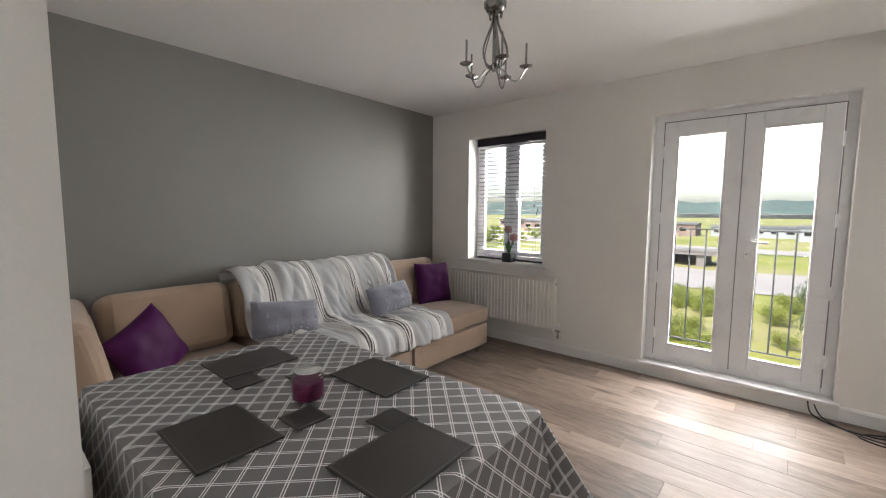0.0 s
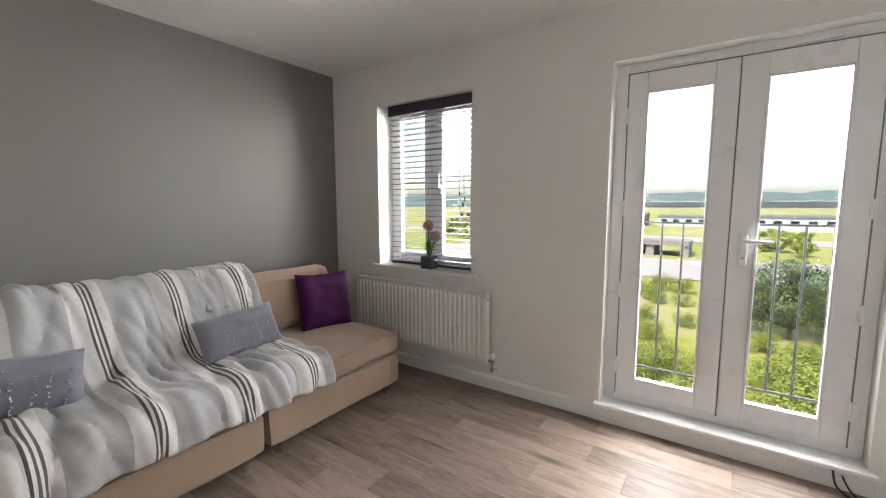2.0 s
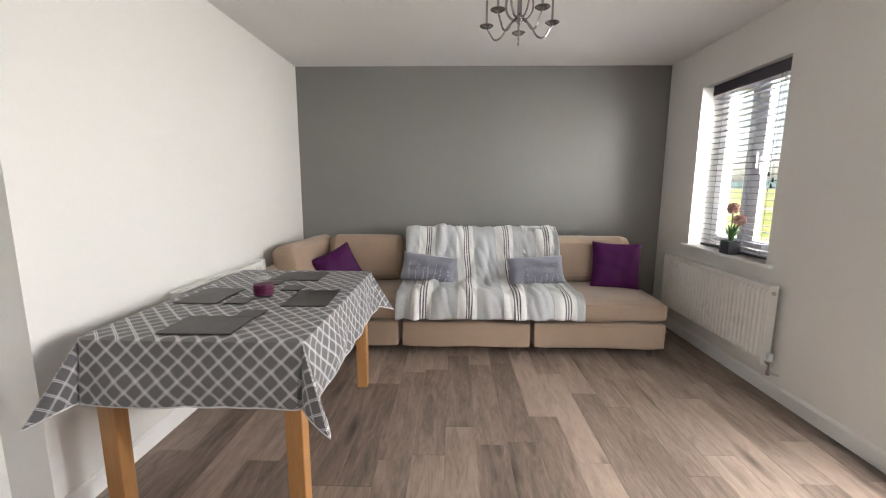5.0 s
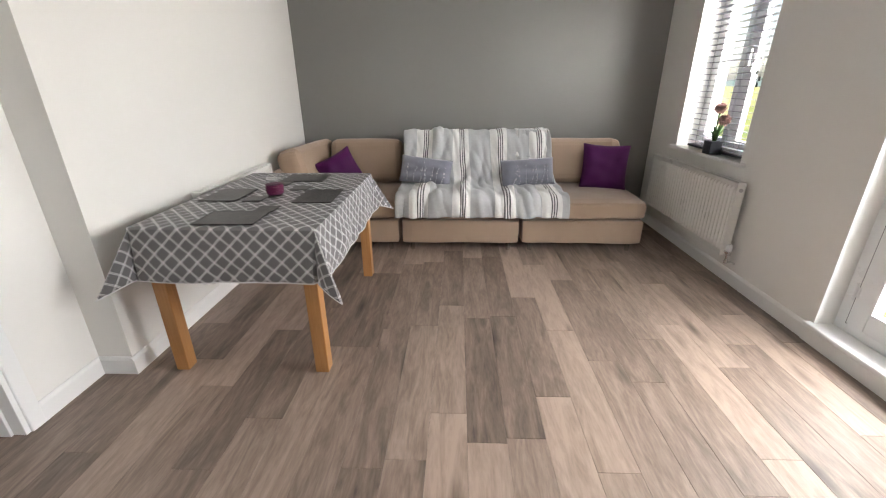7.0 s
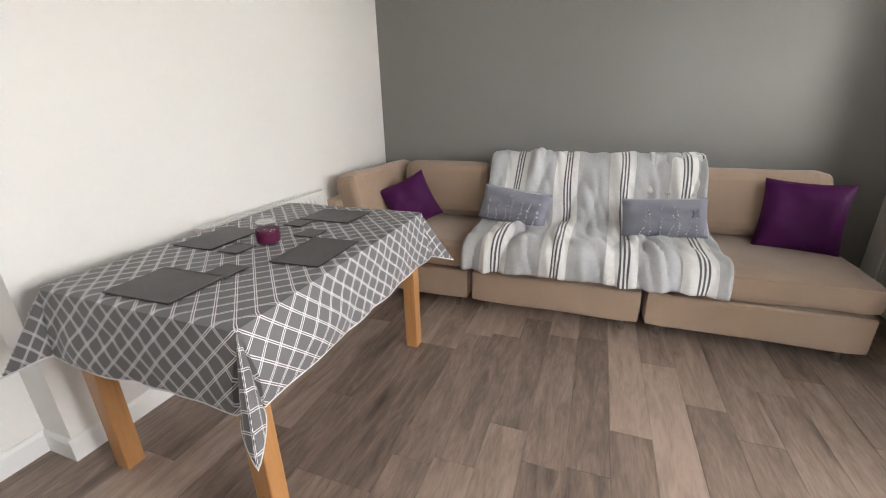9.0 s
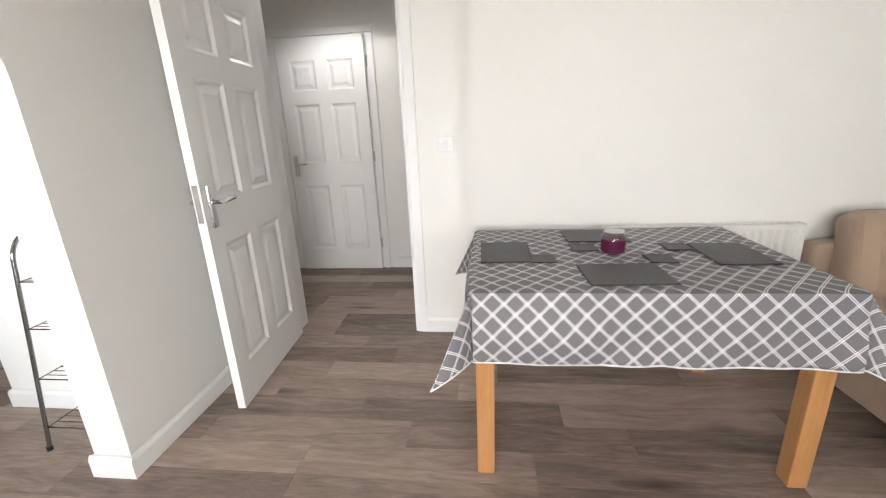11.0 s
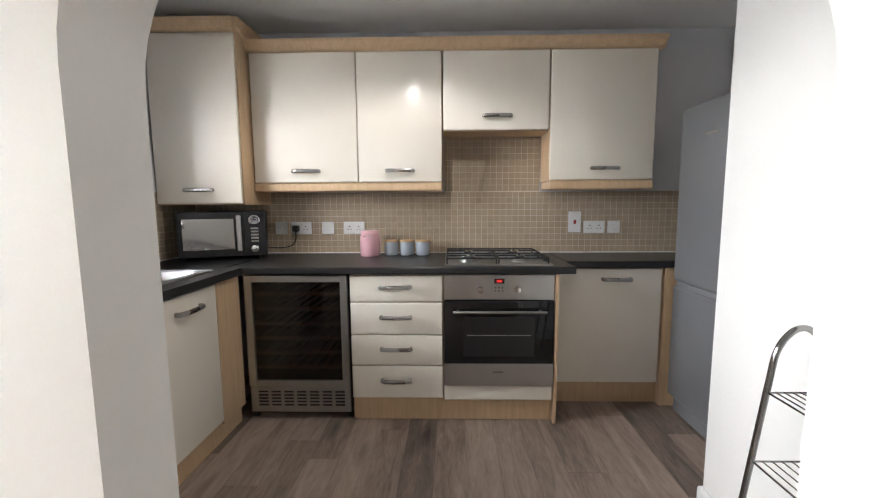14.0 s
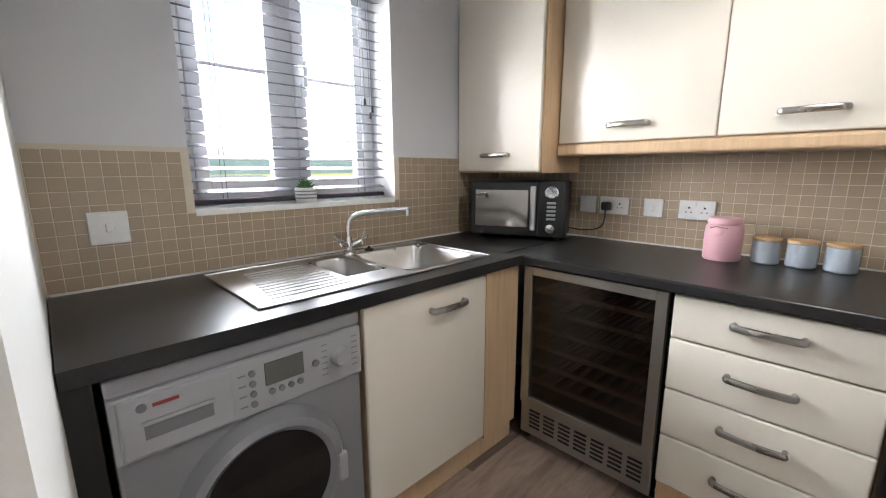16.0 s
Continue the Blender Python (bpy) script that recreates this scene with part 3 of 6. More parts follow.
structure("trim", bm, GLOSS_WHITE, "white gloss frame round the hall door")


def casement(name, o, ydeep, label, bars=True):
    """A two-light plastic window filling an opening, set back in the wall."""
    x0, x1, z0, z1 = o
    win = thing(name, ((x0 + x1) / 2, ydeep, z0), label, "window", "", "structure")
    y0_, y1_ = ydeep, ydeep + 0.06
    bm = box(x0, x0 + 0.055, y0_, y1_, z0, z1, 0.004)
    box(x1 - 0.055, x1, y0_, y1_, z0, z1, 0.004, bm)
    box(x0 + 0.055, x1 - 0.055, y0_, y1_, z0, z0 + 0.055, 0.004, bm)
    box(x0 + 0.055, x1 - 0.055, y0_, y1_, z1 - 0.055, z1, 0.004, bm)
    xm = (x0 + x1) / 2
    box(xm - 0.035, xm + 0.035, y0_, y1_, z0 + 0.055, z1 - 0.055, 0.004, bm)
    part("window_frame", bm, UPVC, win)
    for a, b in ((x0 + 0.055, xm - 0.035), (xm + 0.035, x1 - 0.055)):
        bm = box(a, a + 0.05, y0_ - 0.012, y0_ + 0.03, z0 + 0.055, z1 - 0.055, 0.004)
        box(b - 0.05, b, y0_ - 0.012, y0_ + 0.03, z0 + 0.055, z1 - 0.055, 0.004, bm)
        box(a + 0.05, b - 0.05, y0_ - 0.012, y0_ + 0.03, z0 + 0.055, z0 + 0.105, 0.004, bm)
        box(a + 0.05, b - 0.05, y0_ - 0.012, y0_ + 0.03, z1 - 0.105, z1 - 0.055, 0.004, bm)
        zm = (z0 + z1) / 2 + 0.03
        box(a + 0.05, b - 0.05, y0_ - 0.004, y0_ + 0.02, zm - 0.01, zm + 0.01, 0.003, bm)
        sash = part("sash", bm, UPVC, win)
        g = part("pane", box(a + 0.045, b - 0.045, y0_ + 0.008, y0_ + 0.012, z0 + 0.1, z1 - 0.1), CLEAR, sash)
        g.visible_shadow = False
    bm = box(xm + 0.06, xm + 0.085, y0_ - 0.024, y0_ - 0.012, (z0 + z1) / 2 - 0.06, (z0 + z1) / 2 + 0.0, 0.003)
    tube([(xm + 0.072, y0_ - 0.02, (z0 + z1) / 2 - 0.02), (xm + 0.072, y0_ - 0.045, (z0 + z1) / 2 - 0.02), (xm + 0.072, y0_ - 0.045, (z0 + z1) / 2 + 0.09)], 0.008, bm)
    part("window_handle", bm, UPVC, win)
    return win


def blind(o, y, label, n, tilt=0.0):
    x0, x1, z0, z1 = o
    bl = thing("venetian_blind", ((x0 + x1) / 2, y, z1), label, "blind")
    part("valance", box(x0 + 0.004, x1 - 0.004, y - 0.036, y - 0.022, z1 - 0.082, z1 - 0.004, 0.003), VALANCE, bl, "dark plum headrail valance")
    part("headrail", box(x0 + 0.006, x1 - 0.006, y - 0.02, y + 0.022, z1 - 0.05, z1 - 0.005, 0.003), VALANCE, bl)
    zb = z0 + 0.03
    part("bottom_rail", box(x0 + 0.01, x1 - 0.01, y - 0.025, y + 0.025, zb - 0.018, zb, 0.004), VALANCE, bl)
    me = None
    for k in range(n):
        z = zb + 0.03 + (z1 - 0.11 - zb - 0.03) * k / (n - 1)
        if me is None:
            bm = bmesh.new()
            rows_ = [[bm.verts.new((xx, yy, 0.0022 * (1 - (yy / 0.025) ** 2) + dz)) for yy in (-0.025, -0.009, 0.009, 0.025)] for dz in (0, 0.0018) for xx in (x0 + 0.01 - bl.location.x, x1 - 0.01 - bl.location.x)]
            for q in range(3):
                bm.faces.new((rows_[0][q], rows_[0][q + 1], rows_[1][q + 1], rows_[1][q]))
                bm.faces.new((rows_[2][q], rows_[3][q], rows_[3][q + 1], rows_[2][q + 1]))
            for q in (0, 3):
                bm.faces.new((rows_[0][q], rows_[1][q], rows_[3][q], rows_[2][q]))
            bmesh.ops.recalc_face_normals(bm, faces=bm.faces[:])
            me = bpy.data.meshes.new("slat")
            bm.to_mesh(me)
            bm.free()
            me.materials.append(BLIND)
        ob = new("slat", me)
        ob.parent = bl
        ob.location = (0, 0, z - z1)
        ob.rotation_euler = (radians(tilt + random.uniform(-1.2, 1.2)), radians(random.uniform(-0.12, 0.12)), 0)
    for xx in (x0 + 0.13, x1 - 0.13):
        bm = rod((xx, y - 0.027, zb), (xx, y - 0.027, z1 - 0.06), 0.0012, n=5)
        rod((xx, y + 0.027, zb), (xx, y + 0.027, z1 - 0.06), 0.0012, bm, 5)
        part("ladder_cord", bm, BLIND, bl)
    for dx, zz in ((0.05, 0.43), (0.09, 0.46), (0.062, 0.40)):
        xx = x1 - 0.03 - dx
        zt = z0 + (z1 - z0) * zz
        bm = rod((xx, y - 0.04, zt), (xx, y - 0.03, z1 - 0.08), 0.001, n=5)
        part("pull_cord", bm, BLIND, bl)
        part("tassel", lathe([(0.002, 0.03), (0.005, 0.025), (0.007, 0.0)], (xx, y - 0.04, zt - 0.03), n=10), BLACK, bl, "small black cord tassel")
    return bl


casement("window_1", LW, NY + 0.17, "white plastic two-light window with glazing bars")
blind((LW[0] + 0.075, LW[1], LW[2], LW[3]), NY + 0.075, "grey slatted venetian blind lowered with slats open", 27, -3)
structure("window_sill", box(LW[0] - 0.06, LW[1] + 0.06, NY - 0.035, NY + 0.17, LW[2] - 0.022, LW[2] + 0.003, 0.006), GLOSS_WHITE, "white painted window board")
casement("window_2", KW, NY + 0.17, "white plastic two-light kitchen window over the sink")
blind(KW, NY + 0.09, "grey slatted venetian blind over the kitchen sink", 21, 13)
structure("window_sill", box(KW[0], KW[1], NY - 0.008, NY + 0.17, KW[2] - 0.02, KW[2] + 0.003, 0.003), GLOSS_WHITE, "white tiled-edge kitchen window ledge")

# glazed double doors
x0, x1, z0, z1 = FD
fd = thing("door_3", ((x0 + x1) / 2, NY + 0.12, z0), "closed white plastic glazed double doors to a balcony rail", "glazed doors", "", "structure")
bm = box(x0, x0 + 0.07, NY + 0.10, NY + 0.17, z0, z1, 0.004)
box(x1 - 0.06, x1, NY + 0.10, NY + 0.17, z0, z1, 0.004, bm)
box(x0 + 0.07, x1 - 0.06, NY + 0.10, NY + 0.17, z1 - 0.058, z1, 0.004, bm)
box(x0 + 0.07, x1 - 0.06, NY + 0.10, NY + 0.17, z0, z0 + 0.054, 0.004, bm)
part("door_frame", bm, UPVC, fd)
for a, b, ga, gb in ((-0.763, -0.252, -0.669, -0.352), (-0.248, 0.263, -0.142, 0.166)):
    ya, yb = NY + 0.085, NY + 0.15
    bm = box(a, ga, ya, yb, 0.163, 2.028, 0.005)
    box(gb, b, ya, yb, 0.163, 2.028, 0.005, bm)
    box(ga, gb, ya, yb, 0.163, 0.257, 0.005, bm)
    box(ga, gb, ya, yb, 1.922, 2.028, 0.005, bm)
    leaf = part("door_leaf", bm, UPVC, fd)
    bm = box(ga, ga + 0.012, ya - 0.004, ya + 0.02, 0.257, 1.922, 0.003)
    box(gb - 0.012, gb, ya - 0.004, ya + 0.02, 0.257, 1.922, 0.003, bm)
    box(ga + 0.012, gb - 0.012, ya - 0.004, ya + 0.02, 0.257, 0.269, 0.003, bm)
    box(ga + 0.012, gb - 0.012, ya - 0.004, ya + 0.02, 1.91, 1.922, 0.003, bm)
    part("glazing_bead", bm, UPVC, leaf)
    g = part("pane", box(ga - 0.004, gb + 0.004, ya + 0.028, ya + 0.034, 0.25, 1.93), CLEAR, leaf)
    g.visible_shadow = False
    hx = a - 0.004 if a < -0.5 else b + 0.004
    for zz in (0.34, 0.80, 1.28, 1.80):
        bm = rod((hx, ya - 0.008, zz - 0.045), (hx, ya - 0.008, zz + 0.045), 0.009)
        box(hx - 0.018, hx + 0.018, ya - 0.006, ya + 0.0, zz - 0.028, zz + 0.028, 0.002, bm)
        part("hinge", bm, UPVC, leaf)
    part("vent", box(a + 0.13, a + 0.36, NY + 0.088, NY + 0.10, 2.045, 2.07, 0.003), UPVC, fd, "slim trickle vent")
bm = box(-0.205, -0.17, NY + 0.073, NY + 0.085, 0.99, 1.16, 0.004)
tube([(-0.188, NY + 0.075, 1.12), (-0.188, NY + 0.035, 1.12), (-0.17, NY + 0.03, 1.12), (-0.07, NY + 0.032, 1.117)], 0.009, bm)
part("door_handle", bm, UPVC, fd, "white lever handle with key lock")
part("keyhole", rod((-0.188, NY + 0.0715, 1.03), (-0.188, NY + 0.074, 1.03), 0.008), STEEL, fd)
# grey strips paint the shaded gap between each leaf and the frame
for a, b in ((-0.763, -0.252), (-0.248, 0.263)):
    bm = box(a - 0.007, a - 0.001, NY + 0.092, NY + 0.099, 0.156, 2.035)
    box(b + 0.001, b + 0.007, NY + 0.092, NY + 0.099, 0.156, 2.035, 0, bm)
    box(a - 0.001, b + 0.001, NY + 0.092, NY + 0.099, 2.029, 2.035, 0, bm)
    part("seal", bm, GREY_PRINT, fd, "grey strip drawn for the dark gap round the leaf")
part("meeting_seal", box(-0.2525, -0.2475, NY + 0.095, NY + 0.14, 0.165, 2.026), BLACK, fd)
structure("door_sill", box(x0 - 0.03, x1 + 0.03, NY - 0.035, NY + 0.1, z0 - 0.024, z0 + 0.003, 0.007), GLOSS_WHITE, "white painted raised threshold board")
bm = box(x0 - 0.03, x1 + 0.03, NY - 0.02, NY, -0.002, z0 - 0.024, 0.003)
structure("trim", bm, GLOSS_WHITE, "white boxed riser below the door threshold")

# balcony rail outside
rl = thing("balcony_rail", (-0.25, 4.0, 0.2), "dark painted metal safety rail outside the glazed doors", "railing")
part("handrail", box(-0.95, 0.45, 3.96, 4.0, 1.285, 1.32, 0.006), RAIL, rl)
part("top_rail", box(-0.95, 0.45, 3.975, 3.987, 1.185, 1.197, 0.002), RAIL, rl)
part("bottom_rail", box(-0.95, 0.45, 3.975, 3.987, 0.25, 0.262, 0.002), RAIL, rl)
for k in range(13):
    xx = -0.92 + k * 0.1115
    part("baluster", rod((xx, 3.981, 0.256), (xx, 3.981, 1.19), 0.006, n=8), RAIL, rl)
for xx in (-0.93, 0.43):
    part("post", box(xx - 0.02, xx + 0.02, 3.93, 3.97, 0.22, 1.3, 0.003), RAIL, rl)


def radiator(x0, x1, yw, d, z0, z1, label):
    """A pressed panel radiator on a wall at yw; d is the side of the room."""
    rad = thing("radiator", ((x0 + x1) / 2, yw, z0), label, "radiator")
    ya, yb = yw + d * 0.035, yw + d * 0.095
    bm = bmesh.new()
    n = int((x1 - x0) / 0.04)
    cols = []
    for k in range(n * 4 + 1):
        xx = x0 + 0.012 + (x1 - x0 - 0.024) * k / (n * 4)
        dep = (0, 0.0, 0.011, 0.011)[k % 4]
        cols.append([bm.verts.new((xx, yb - d * (0.012 - q * dep * 1.0) if q else yb - d * 0.012, zz)) for zz, q in ((z0, 0), (z0 + 0.03, 0), (z0 + 0.05, 1), (z1 - 0.05, 1), (z1 - 0.03, 0), (z1 - 0.012, 0))])
    for a, b in zip(cols, cols[1:]):
        for q in range(5):
            bm.faces.new((a[q], b[q], b[q + 1], a[q + 1]))
    bmesh.ops.recalc_face_normals(bm, faces=bm.faces[:])
    part("front_panel", bm, RADIATOR, rad, "fluted front")
    part("back_panel", box(x0 + 0.02, x1 - 0.02, min(ya, ya + d * 0.015), max(ya, ya + d * 0.015), z0 + 0.01, z1 - 0.01, 0.003), RADIATOR, rad)
    for xx in (x0, x1 - 0.012):
        part("side_panel", box(xx, xx + 0.012, min(ya, yb), max(ya, yb), z0, z1, 0.004), RADIATOR, rad)
    bm = box(x0, x1, min(yb, yb - d * 0.012), max(yb, yb - d * 0.012), z1 - 0.014, z1, 0.004)
    for k in range(int((x1 - x0) / 0.03)):
        xx = x0 + 0.02 + k * 0.03
        box(xx, xx + 0.016, min(ya, yb - d * 0.012), max(ya, yb - d * 0.012), z1 - 0.012, z1 - 0.006, 0, bm)
    box(x0, x1, min(ya, ya + d * 0.01), max(ya, ya + d * 0.01), z1 - 0.014, z1, 0.003, bm)
    part("grille", bm, RADIATOR, rad)
    part("end_plug", rod((x1 - 0.001, (ya + yb) / 2, z1 - 0.05), (x1 + 0.004, (ya + yb) / 2, z1 - 0.05), 0.013, n=14), STEEL, rad)
    ym = (ya + yb) / 2
    vb = tube([(x1 - 0.01, ym, z0 + 0.03), (x1 + 0.035, ym, z0 + 0.03), (x1 + 0.035, ym, z0 - 0.03), (x1 + 0.035, yw, z0 - 0.05)], 0.009)
    rod((x1 + 0.015, ym, z0 + 0.03), (x1 + 0.055, ym, z0 + 0.03), 0.014, vb)
    rod((x1 + 0.035, ym, z0 - 0.045), (x1 + 0.035, ym, z0 - 0.015), 0.013, vb)
    vl = part("valve", vb, CHROME, rad, "chrome valve and tail", True)
    part("valve_head", lathe([(0.014, 0), (0.019, 0.008), (0.019, 0.04), (0.014, 0.048)], (x1 + 0.035, ym, z0 + 0.045), n=16), SOCKET, vl, "white thermostatic head")
    part("bracket", box(x0 + 0.2, x0 + 0.23, min(yw, ya), max(yw, ya), z0 + 0.05, z1 - 0.05), RADIATOR, rad)
    part("bracket", box(x1 - 0.23, x1 - 0.2, min(yw, ya), max(yw, ya), z0 + 0.05, z1 - 0.05), RADIATOR, rad)
    return rad


radiator(-2.82, -1.57, NY, -1, 0.20, 0.71, "white fluted panel radiator below the window")
radiator(-2.10, -1.14, WY, 1, 0.22, 0.745, "white fluted panel radiator behind the dining table")


def plate(name, x, y, z, w, h, face, label, kind_="socket", cat="socket", rockers=1):
    """A wall plate; face is the outward axis: 'y', '-y' or '-x'."""
    m = {"-y": pose(x, y, z), "y": pose(x, y, z, 0, 0, 180), "-x": pose(x, y, z, 0, 0, -90)}[face]
    t = thing(name, (x, y, z), label, cat)

    def put(nm, bm, mm):
        bmesh.ops.transform(bm, matrix=m, verts=bm.verts[:])
        return part(nm, bm, mm, t)
    put("faceplate", box(-w / 2, w / 2, -0.010, 0.0, -h / 2, h / 2, 0.003), SOCKET)
    if kind_ == "socket":
        k = 2 if w > 0.12 else 1
        for i in range(k):
            cx = (i - (k - 1) / 2) * 0.062 if k > 1 else 0
            bm = box(cx - 0.004, cx + 0.004, -0.0108, -0.0095, 0.006, 0.014)
            box(cx - 0.014, cx - 0.007, -0.0108, -0.0095, -0.012, -0.008, 0, bm)
            box(cx + 0.007, cx + 0.014, -0.0108, -0.0095, -0.012, -0.008, 0, bm)
            put("pin_holes", bm, BLACK)
            put("rocker", box(cx + 0.018, cx + 0.028, -0.0135, -0.009, 0.012, 0.032, 0.002), SOCKET)
    else:
        for i in range(rockers):
            cx = (i - (rockers - 1) / 2) * 0.026
            put("rocker", box(cx - 0.009, cx + 0.009, -0.0145, -0.009, -0.014, 0.014, 0.003), RED_PRINT if kind_ == "cooker" else SOCKET)
    return t


plate("light_switch", -0.31, SY, 1.18, 0.086, 0.086, "y", "white plastic light switch beside the hall doorway", "switch", "light switch")
plate("wall_socket", 0.15, HY, 0.47, 0.086, 0.086, "y", "white plastic wall socket in the hall")


# assumed ceiling lamps of the kitchen and the hall, the hall one only there to carry added light
for lx, ly, lz, watts in lamps:
    cl = thing("ceiling_lamp", (lx, ly, H), "small white flush ceiling lamp, switched on, its fitting assumed", "lamp", "ceiling lamps")
    part("rose", lathe([(0.045, -0.012), (0.05, -0.008), (0.05, 0.0)], (lx, ly, H), n=24), SOCKET, cl, "", True)
    part("holder", rod((lx, ly, H - 0.012), (lx, ly, H - 0.115), 0.016, n=16), SOCKET, cl)


# ---- living room ----
def sofa_module(y0, y1, label, x_front=-2.08):
    s = thing("sofa_unit", (-2.6, (y0 + y1) / 2, 0.0), label, "sofa", "modular sofa units")
    part("base", soft_box(-3.12, x_front, y0 + 0.006, y1 - 0.006, 0.075, 0.285, 0.03, 0.003, y0), TAN, s)
    part("seat_cushion", soft_box(-3.10, x_front + 0.012, y0 + 0.004, y1 - 0.004, 0.287, 0.445, 0.045, 0.008, y0 + 3), TAN, s)
    bm = tube([(x_front + 0.008, y0 + 0.05, 0.425), (x_front + 0.008, y1 - 0.05, 0.425)], 0.0045)
    part("piping", bm, TAN, s)
    for xx in (-3.0, x_front - 0.07):
        for yy in (y0 + 0.09, y1 - 0.09):
            part("leg", lathe([(0.018, 0), (0.02, 0.01), (0.02, 0.08)], (xx, yy, 0), n=14), CHROME, s, "", True)
    return s


s1 = sofa_module(0.15, 1.222, "tan fabric corner sofa unit beside the white wall")
s2 = sofa_module(1.228, 2.226, "tan fabric middle sofa unit under a striped throw")
s3 = sofa_module(2.232, 3.232, "tan fabric end sofa unit beside the radiator")
for s, a, b, top in ((s1, 0.50, 1.18, 0.84), (s2, 1.21, 2.215, 0.85), (s3, 2.235, 3.20, 0.845)):
    h = top - 0.44
    m = pose(-2.83, (a + b) / 2, 0.44 + h / 2, 0, -12, 0)
    part("back_cushion", soft_box(-0.13, 0.13, -(b - a) / 2, (b - a) / 2, -h / 2, h / 2, 0.07, 0.012, a, m), TAN, s)
    part("back_frame", soft_box(-3.12, -2.98, a - 0.02, b + 0.02, 0.43, 0.70, 0.04, 0.003, a + 5), TAN, s)
part("arm_frame", soft_box(-3.10, -2.12, 0.145, 0.27, 0.43, 0.66, 0.04, 0.004, 8), TAN, s1)
part("arm_cushion", soft_box(-0.41, 0.41, -0.11, 0.11, -0.20, 0.20, 0.07, 0.012, 4, pose(-2.60, 0.365, 0.63, 12, 0, -6)), TAN, s1, "loose tan back cushion leaning on the arm")

# striped throw over the middle unit
PROF = [(-3.03, 0.70), (-2.98, 0.84), (-2.89, 0.90), (-2.78, 0.885), (-2.69, 0.80), (-2.635, 0.68), (-2.595, 0.57), (-2.53, 0.495), (-2.40, 0.478), (-2.15, 0.468), (-2.075, 0.45), (-2.05, 0.40), (-2.045, 0.325)]
fine = smooth_path([(a, 0, b) for a, b in PROF], 6)
cum = [0.0]
for p, q in zip(fine, fine[1:]):
    cum.append(cum[-1] + (q - p).length)


def throw_point(u, v):
    d = v * cum[-1]
    k = min(max(i for i, c in enumerate(cum) if c <= d + 1e-9), len(cum) - 2)
    t = (d - cum[k]) / (cum[k + 1] - cum[k])
    p = fine[k].lerp(fine[k + 1], t)
    tan = (fine[k + 1] - fine[k]).normalized()
    nrm = Vector((-tan.z, 0, tan.x))
    if nrm.x < 0 and abs(nrm.x) > abs(nrm.z):
        nrm = -nrm
    if nrm.z < 0 and abs(nrm.z) >= abs(nrm.x):
        nrm = -nrm
    skew = 0.10 * max(0, v - 0.45) * u + 0.03 * math.sin(3 * v)
    y = 1.20 + u * (1.31 + skew * 1.3) + 0.02 * noise.noise(Vector((u * 3, v * 4, 0)))
    fold = abs(noise.noise(Vector((u * 9 + v * 2.5, v * 1.8, 5)))) * 0.052 + abs(noise.noise(Vector((u * 22 - v * 5, v * 5, 2)))) * 0.022
    edge = 0.012 * noise.noise(Vector((u * 14, 0, 1)))
    pos = Vector((p.x, y, p.z)) + nrm * (0.012 + 1.2 * fold * (0.45 + 0.75 * min(1, v * 1.5)))
    pos += nrm * 0.05 * math.exp(-((u - 0.25 + 0.08 * v) / 0.028) ** 2) * max(0.0, 1 - v / 0.42)
    if v > 0.93:
        pos.z += edge * (v - 0.93) / 0.07
    return pos


th = thing("throw_blanket", (-2.5, 1.85, 0.47), "white and grey striped cotton throw draped over the sofa", "blanket")
o = part("cloth", sheet(110, 90, throw_point, lambda u, v: (u * 1.31 / 0.335 + 0.51, v)), THROW, th, "", True)
sm = o.modifiers.new("thick", "SOLIDIFY")
sm.thickness = 0.004


def flap_point(u, v):
    d = v * 0.40
    y = 2.24 + 0.29 * u + 0.03 * v * (u - 0.5)
    if d < 0.14:
        return Vector((-2.99 + d * 0.95, y, 0.875 + 0.055 * math.sin(d / 0.14 * 1.7) + 0.012 * noise.noise(Vector((u * 6, v * 5, 3)))))
    e = d - 0.14
    return Vector((-2.83 + e * 0.62 + 0.045 + abs(noise.noise(Vector((u * 7, v * 2, 8)))) * 0.035, y, 0.93 - e * 0.84))


o = part("fold", sheet(24, 30, flap_point, lambda u, v: (u * 0.29 / 0.335 + 0.22, v)), THROW, th, "folded-over corner of the throw", True)
sm = o.modifiers.new("thick", "SOLIDIFY")
sm.thickness = 0.006

